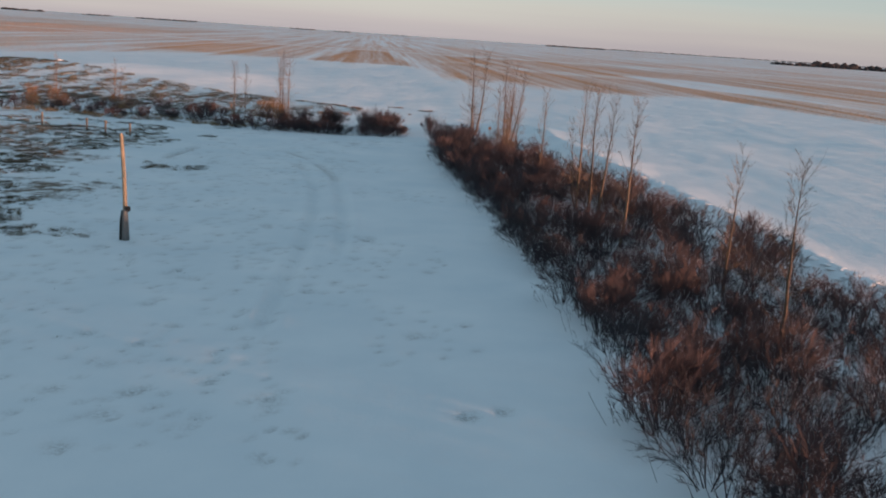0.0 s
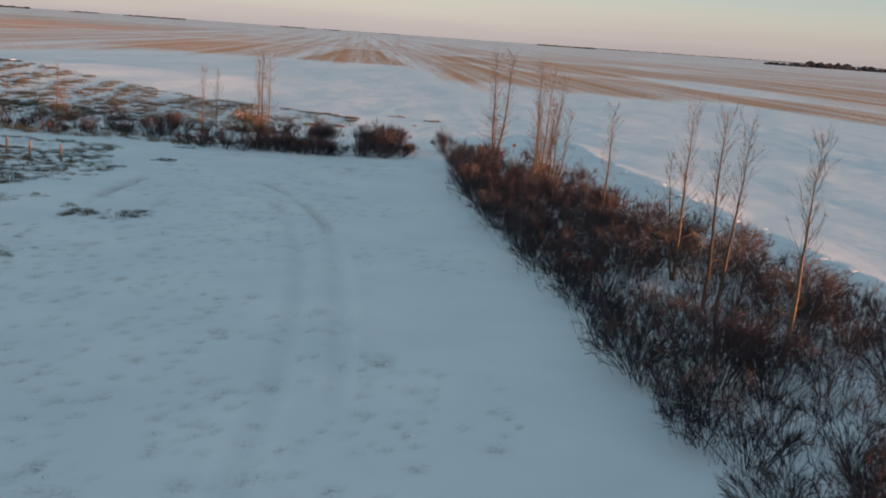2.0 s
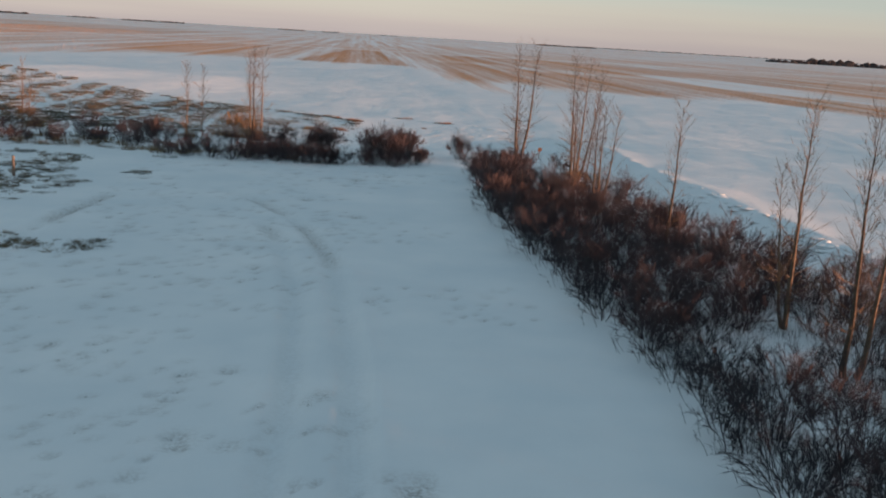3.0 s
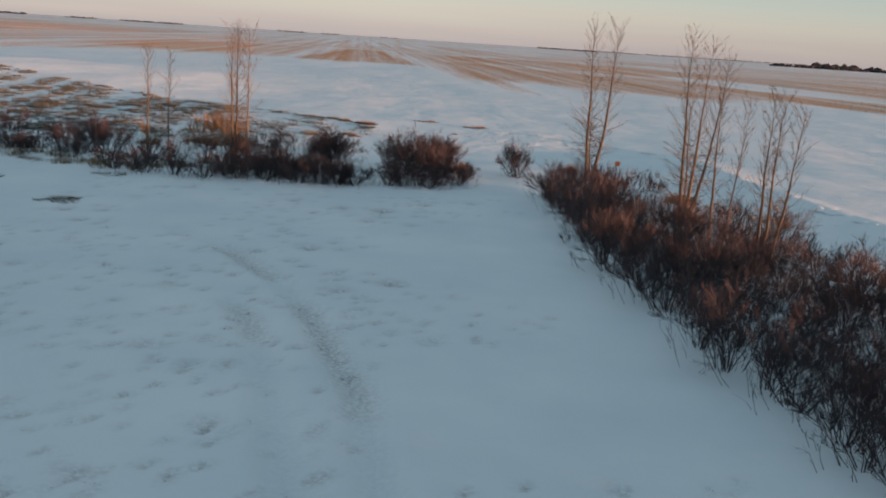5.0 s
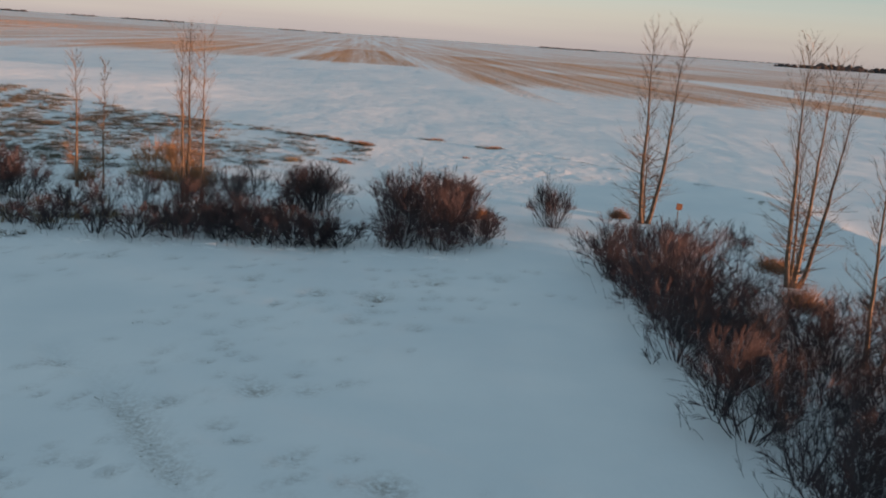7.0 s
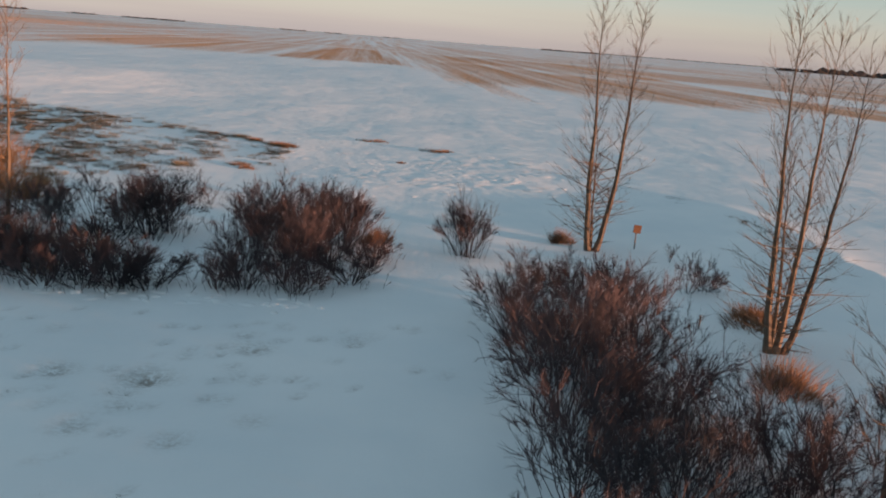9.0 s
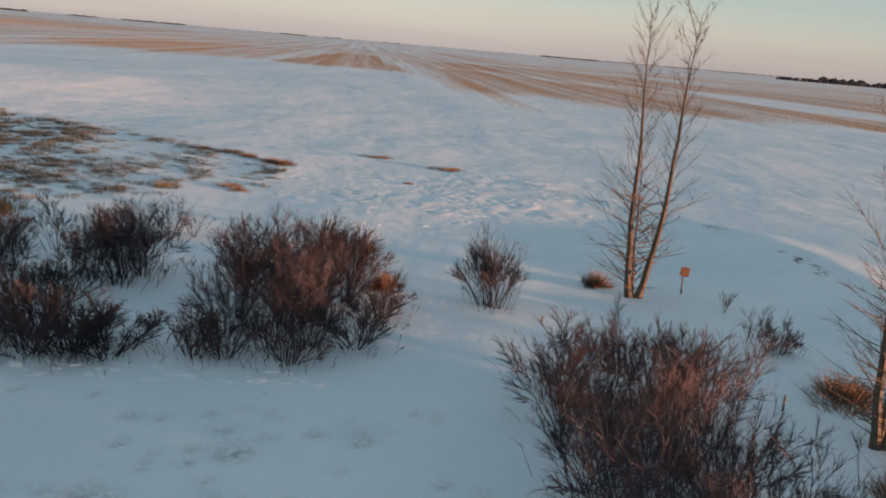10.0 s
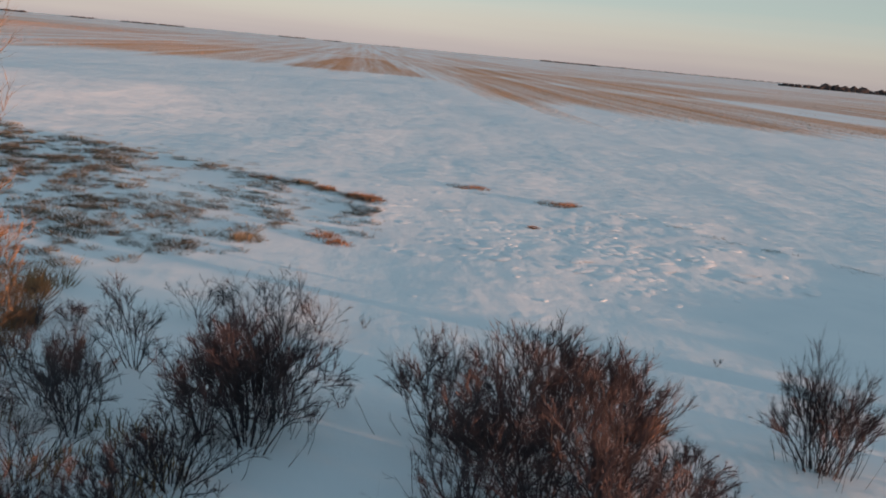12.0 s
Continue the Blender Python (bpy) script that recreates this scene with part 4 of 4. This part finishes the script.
clump(1.75, 80.0, 0.45, 1.0, 380, RUST, "grass_clump", "rust-orange grass clump beside the large shrub", 1)
clump(7.35, 82.0, 0.45, 0.7, 300, RUST, "grass_clump", "rust-brown weeds at the foot of a poplar", 2)
clump(9.7, 69.2, 0.7, 0.8, 460, RUST, "grass_clump", "rust-orange weeds at the foot of a poplar", 3)
for k, (x, y, r, h) in enumerate([(-7.6, 103.9, 0.7, 0.2), (-6.1, 103.2, 0.8, 0.24), (-5.0, 102.2, 0.7, 0.26), (-4.0, 101.5, 0.85, 0.3), (-3.2, 100.9, 0.6, 0.3), (0.8, 107.1, 0.8, 0.22), (4.2, 104.0, 0.8, 0.24),
                                    (2.4, 98.3, 0.3, 0.15), (-4.4, 93.6, 0.5, 0.25), (-3.9, 92.8, 0.4, 0.3), (-6.4, 92.4, 0.7, 0.3)]):
    clump(x, y, r, h, int(560 * r), RUST if k not in (1, 10) else DULL_GRASS, "grass_clump", "low rust-brown grass clump in wind-crusted snow", 20 + k)
for k, (x, y, r, h) in enumerate([(-10.6, 84.6, 0.8, 0.9), (-9.6, 85.6, 0.8, 0.8), (-9.2, 83.2, 0.6, 1.1), (-11.6, 85.2, 0.8, 0.7), (-13.6, 83.4, 0.7, 1.0), (-24.0, 84.4, 0.9, 1.2), (-29.5, 83.5, 1.1, 1.4), (-31.8, 83.0, 1.2, 1.6)]):
    clump(x, y, r, h, int(420 * r), STRAW if k % 2 else RUST, "grass_clump", "tall orange-brown dry weeds behind the shrubs", 40 + k)
clump(10.6, 73.8, 0.9, 0.5, 600, RUST, "grass_clump", "rust-brown weeds near the poplars", 4)


# ---- pole, fence, sign ----
def utility_pole(x, y):
    ob = new("utility_pole")
    ob.location = (x, y, gz(x, y))
    tagged(ob, "short weathered wooden service pole with a grey conduit cover", "pole")
    s = Soup()
    pts = [Vector((-0.16 * t, 0, 4.08 * t - 0.1 * (t == 0))) + Vector((0.05 * math.sin(3 * t), 0, 0)) for t in (0, 0.2, 0.4, 0.6, 0.8, 0.97, 1.0)]
    s.tube(pts, [0.088, 0.085, 0.082, 0.078, 0.073, 0.07, 0.05], 12, True)
    part("shaft", s.mesh("shaft", WOOD), ob)
    g = Soup()
    g.tube([Vector((0.05, -0.13, -0.1)), Vector((0.04, -0.13, 0.5)), Vector((0.02, -0.12, 1.1)), Vector((0.02, -0.10, 1.22))], [0.15, 0.13, 0.10, 0.04], 10, True)
    part("conduit_cover", g.mesh("conduit_cover", METAL), ob, "grey metal conduit cover")
    d = Soup()
    d.tube([Vector((-0.13, -0.10, -0.1)), Vector((-0.12, -0.10, 0.7)), Vector((-0.09, -0.10, 1.15))], [0.09, 0.075, 0.04], 8, True)
    part("cable_guard", d.mesh("cable_guard", BLACK), ob, "dark cable guard")
    bm = bmesh.new()
    bmesh.ops.create_cube(bm, size=1, matrix=Matrix.LocRotScale((0.13, -0.12, 1.22), None, (0.17, 0.15, 0.20)))
    bmesh.ops.bevel(bm, geom=bm.edges[:], offset=0.03, segments=2, affect="EDGES")
    part("meter_box", bm_mesh("meter_box", bm, BLACK), ob, "small black box")


utility_pole(-8.43, 30.33)


def fence_post(x, y, h, lean, mat=GREY_WOOD):
    s = Soup()
    s.tube([Vector((0, 0, -0.2)), Vector((lean * 0.5, 0, h * 0.5)), Vector((lean, 0, h - 0.02)), Vector((lean, 0, h))], [0.075, 0.07, 0.068, 0.05], 9, True)
    ob = new("fence_post", s.mesh("fence_post", mat))
    ob.location = (x, y, gz(x, y))
    tagged(ob, "weathered round wooden fence post in snow", "fence post", "fence posts")


for x, y, h, lean, mat in [(-17.55, 63.85, 0.95, 0.0, GREY_WOOD), (-19.5, 64.55, 0.95, 0.02, GREY_WOOD), (-21.15, 65.6, 0.95, 0.0, GREY_WOOD), (-24.9, 67.0, 1.0, 0.05, GREY_WOOD), (-28.6, 68.0, 1.0, 0.0, GREY_WOOD)]:
    fence_post(x, y, h, lean, mat)


def fence_rail(p, q, r=0.05):
    s = Soup()
    a0, b0 = Vector(p), Vector(q)
    a0.z += gz(p[0], p[1])
    b0.z += gz(q[0], q[1])
    s.tube(wander(random.Random(3), a0, b0, 4, 0.01), [r, r, r * 0.95, r * 0.9, r * 0.8], 7, True)
    tagged(new("fence_rail", s.mesh("fence_rail", GREY_WOOD)), "fallen wooden fence rail leaning in the snow", "fence rail", "fence rails")


fence_rail((-31.5, 68.5, 0.75), (-29.9, 67.6, 0.0))
fence_rail((-30.9, 68.6, 0.8), (-28.6, 67.9, 0.25))
fence_rail((-24.0, 66.3, 0.02), (-21.7, 65.5, 0.35))


def small_sign(x, y):
    ob = new("sign")
    ob.location = (x, y, gz(x, y))
    tagged(ob, "small square rust-brown board on a thin stake", "sign")
    s = Soup()
    s.tube([Vector((0, 0, -0.2)), Vector((0, 0, 0.72))], [0.022, 0.02], 6, True)
    part("stake", s.mesh("stake", GREY_WOOD), ob)
    bm = bmesh.new()
    bmesh.ops.create_cube(bm, size=1, matrix=Matrix.LocRotScale((0.02, -0.035, 0.62), Euler((0, 0.1, 0)), (0.24, 0.03, 0.25)))
    bmesh.ops.bevel(bm, geom=bm.edges[:], offset=0.008, segments=1, affect="EDGES")
    part("board", bm_mesh("board", bm, BROWN), ob, "rust-brown board")


small_sign(9.65, 81.8)


def stake(x, y, h, lean):
    s = Soup()
    s.tube([Vector((0, 0, -0.2)), Vector((lean, 0, h))], [0.022, 0.02], 6, True)
    ob = new("stake", s.mesh("stake", GREY_WOOD))
    ob.location = (x, y, gz(x, y))
    tagged(ob, "thin dark wooden stake standing in snow", "stake", "stakes")


stake(9.05, 73.1, 0.3, 0.02)
stake(5.85, 76.5, 0.42, 0.06)
stake(5.4, 78.1, 0.14, 0.0)


def rock_pile(x, y):
    """Field stones heaped at the top of the rise, with snow lying on them."""
    rng = random.Random(9)
    ob = new("rock_pile")
    ob.location = (x, y, gz(x, y))
    tagged(ob, "heap of dark field stones capped with snow", "rocks")
    for k, (px, py, r) in enumerate([(-0.7, 0.0, 0.26), (-0.3, 0.2, 0.3), (0.45, 0.1, 0.28), (0.8, -0.05, 0.22), (0.05, 0.25, 0.28)]):
        for name, mat, top in (("rock", STEM, 0.0), ("snow_cap", SNOW, 0.16)):
            if name == "snow_cap" and k not in (1, 4):
                continue
            bm = bmesh.new()
            bmesh.ops.create_icosphere(bm, subdivisions=2, radius=r)
            for v in bm.verts:
                v.co = Vector((v.co.x * 1.2, v.co.y, v.co.z * (0.7 if not top else 0.45))) * rng.uniform(0.88, 1.1) + Vector((px, py, 0.18 * r + top * 0.8))
            part(name, bm_mesh(name, bm, mat), ob)


rock_pile(-46.6, 134.0)


# ---- far woods ----
def far_wood(x0, x1, y, depth, height, seed, gap=0.0):
    rng = random.Random(seed)
    s = Soup()
    x = x0
    while x < x1:
        w = height * rng.uniform(0.5, 1.2)
        if rng.random() > gap:
            h = height * rng.uniform(0.45, 1.0)
            yy = y + rng.uniform(0, depth)
            c = Vector((x, yy, -0.5))
            s.tube([c, c + Vector((0, 0, h * 0.4)), c + Vector((rng.uniform(-0.2, 0.2) * w, 0, h * 0.8)), c + Vector((0, 0, h))], [w * 0.7, w * 0.75, w * 0.5, w * 0.12], 6, True)
        x += w * rng.uniform(0.25, 0.5)
    tagged(new("far_wood", s.mesh("far_wood", FAR_WOOD)), "dark bare woodland strip on the horizon", "woodland", "far woods", kind="stuff")


far_wood(-815, -640, 3000, 60, 5, 1, 0.1)
far_wood(-970, -900, 3000, 60, 5, 2, 0.2)
far_wood(-1230, -1090, 3000, 60, 7, 3, 0.1)
far_wood(-362, -290, 3000, 60, 4, 4, 0.2)
far_wood(-240, -190, 3100, 60, 4, 5, 0.4)
far_wood(-60, -10, 3200, 60, 4, 6, 0.5)
far_wood(410, 585, 3000, 60, 5, 7, 0.1)
far_wood(690, 2600, 3900, 80, 4, 8, 0.45)
far_wood(570, 950, 1500, 50, 6, 9, 0.0)
far_wood(640, 720, 1540, 40, 11, 10, 0.0)
far_wood(735, 950, 1540, 40, 9, 11, 0.1)
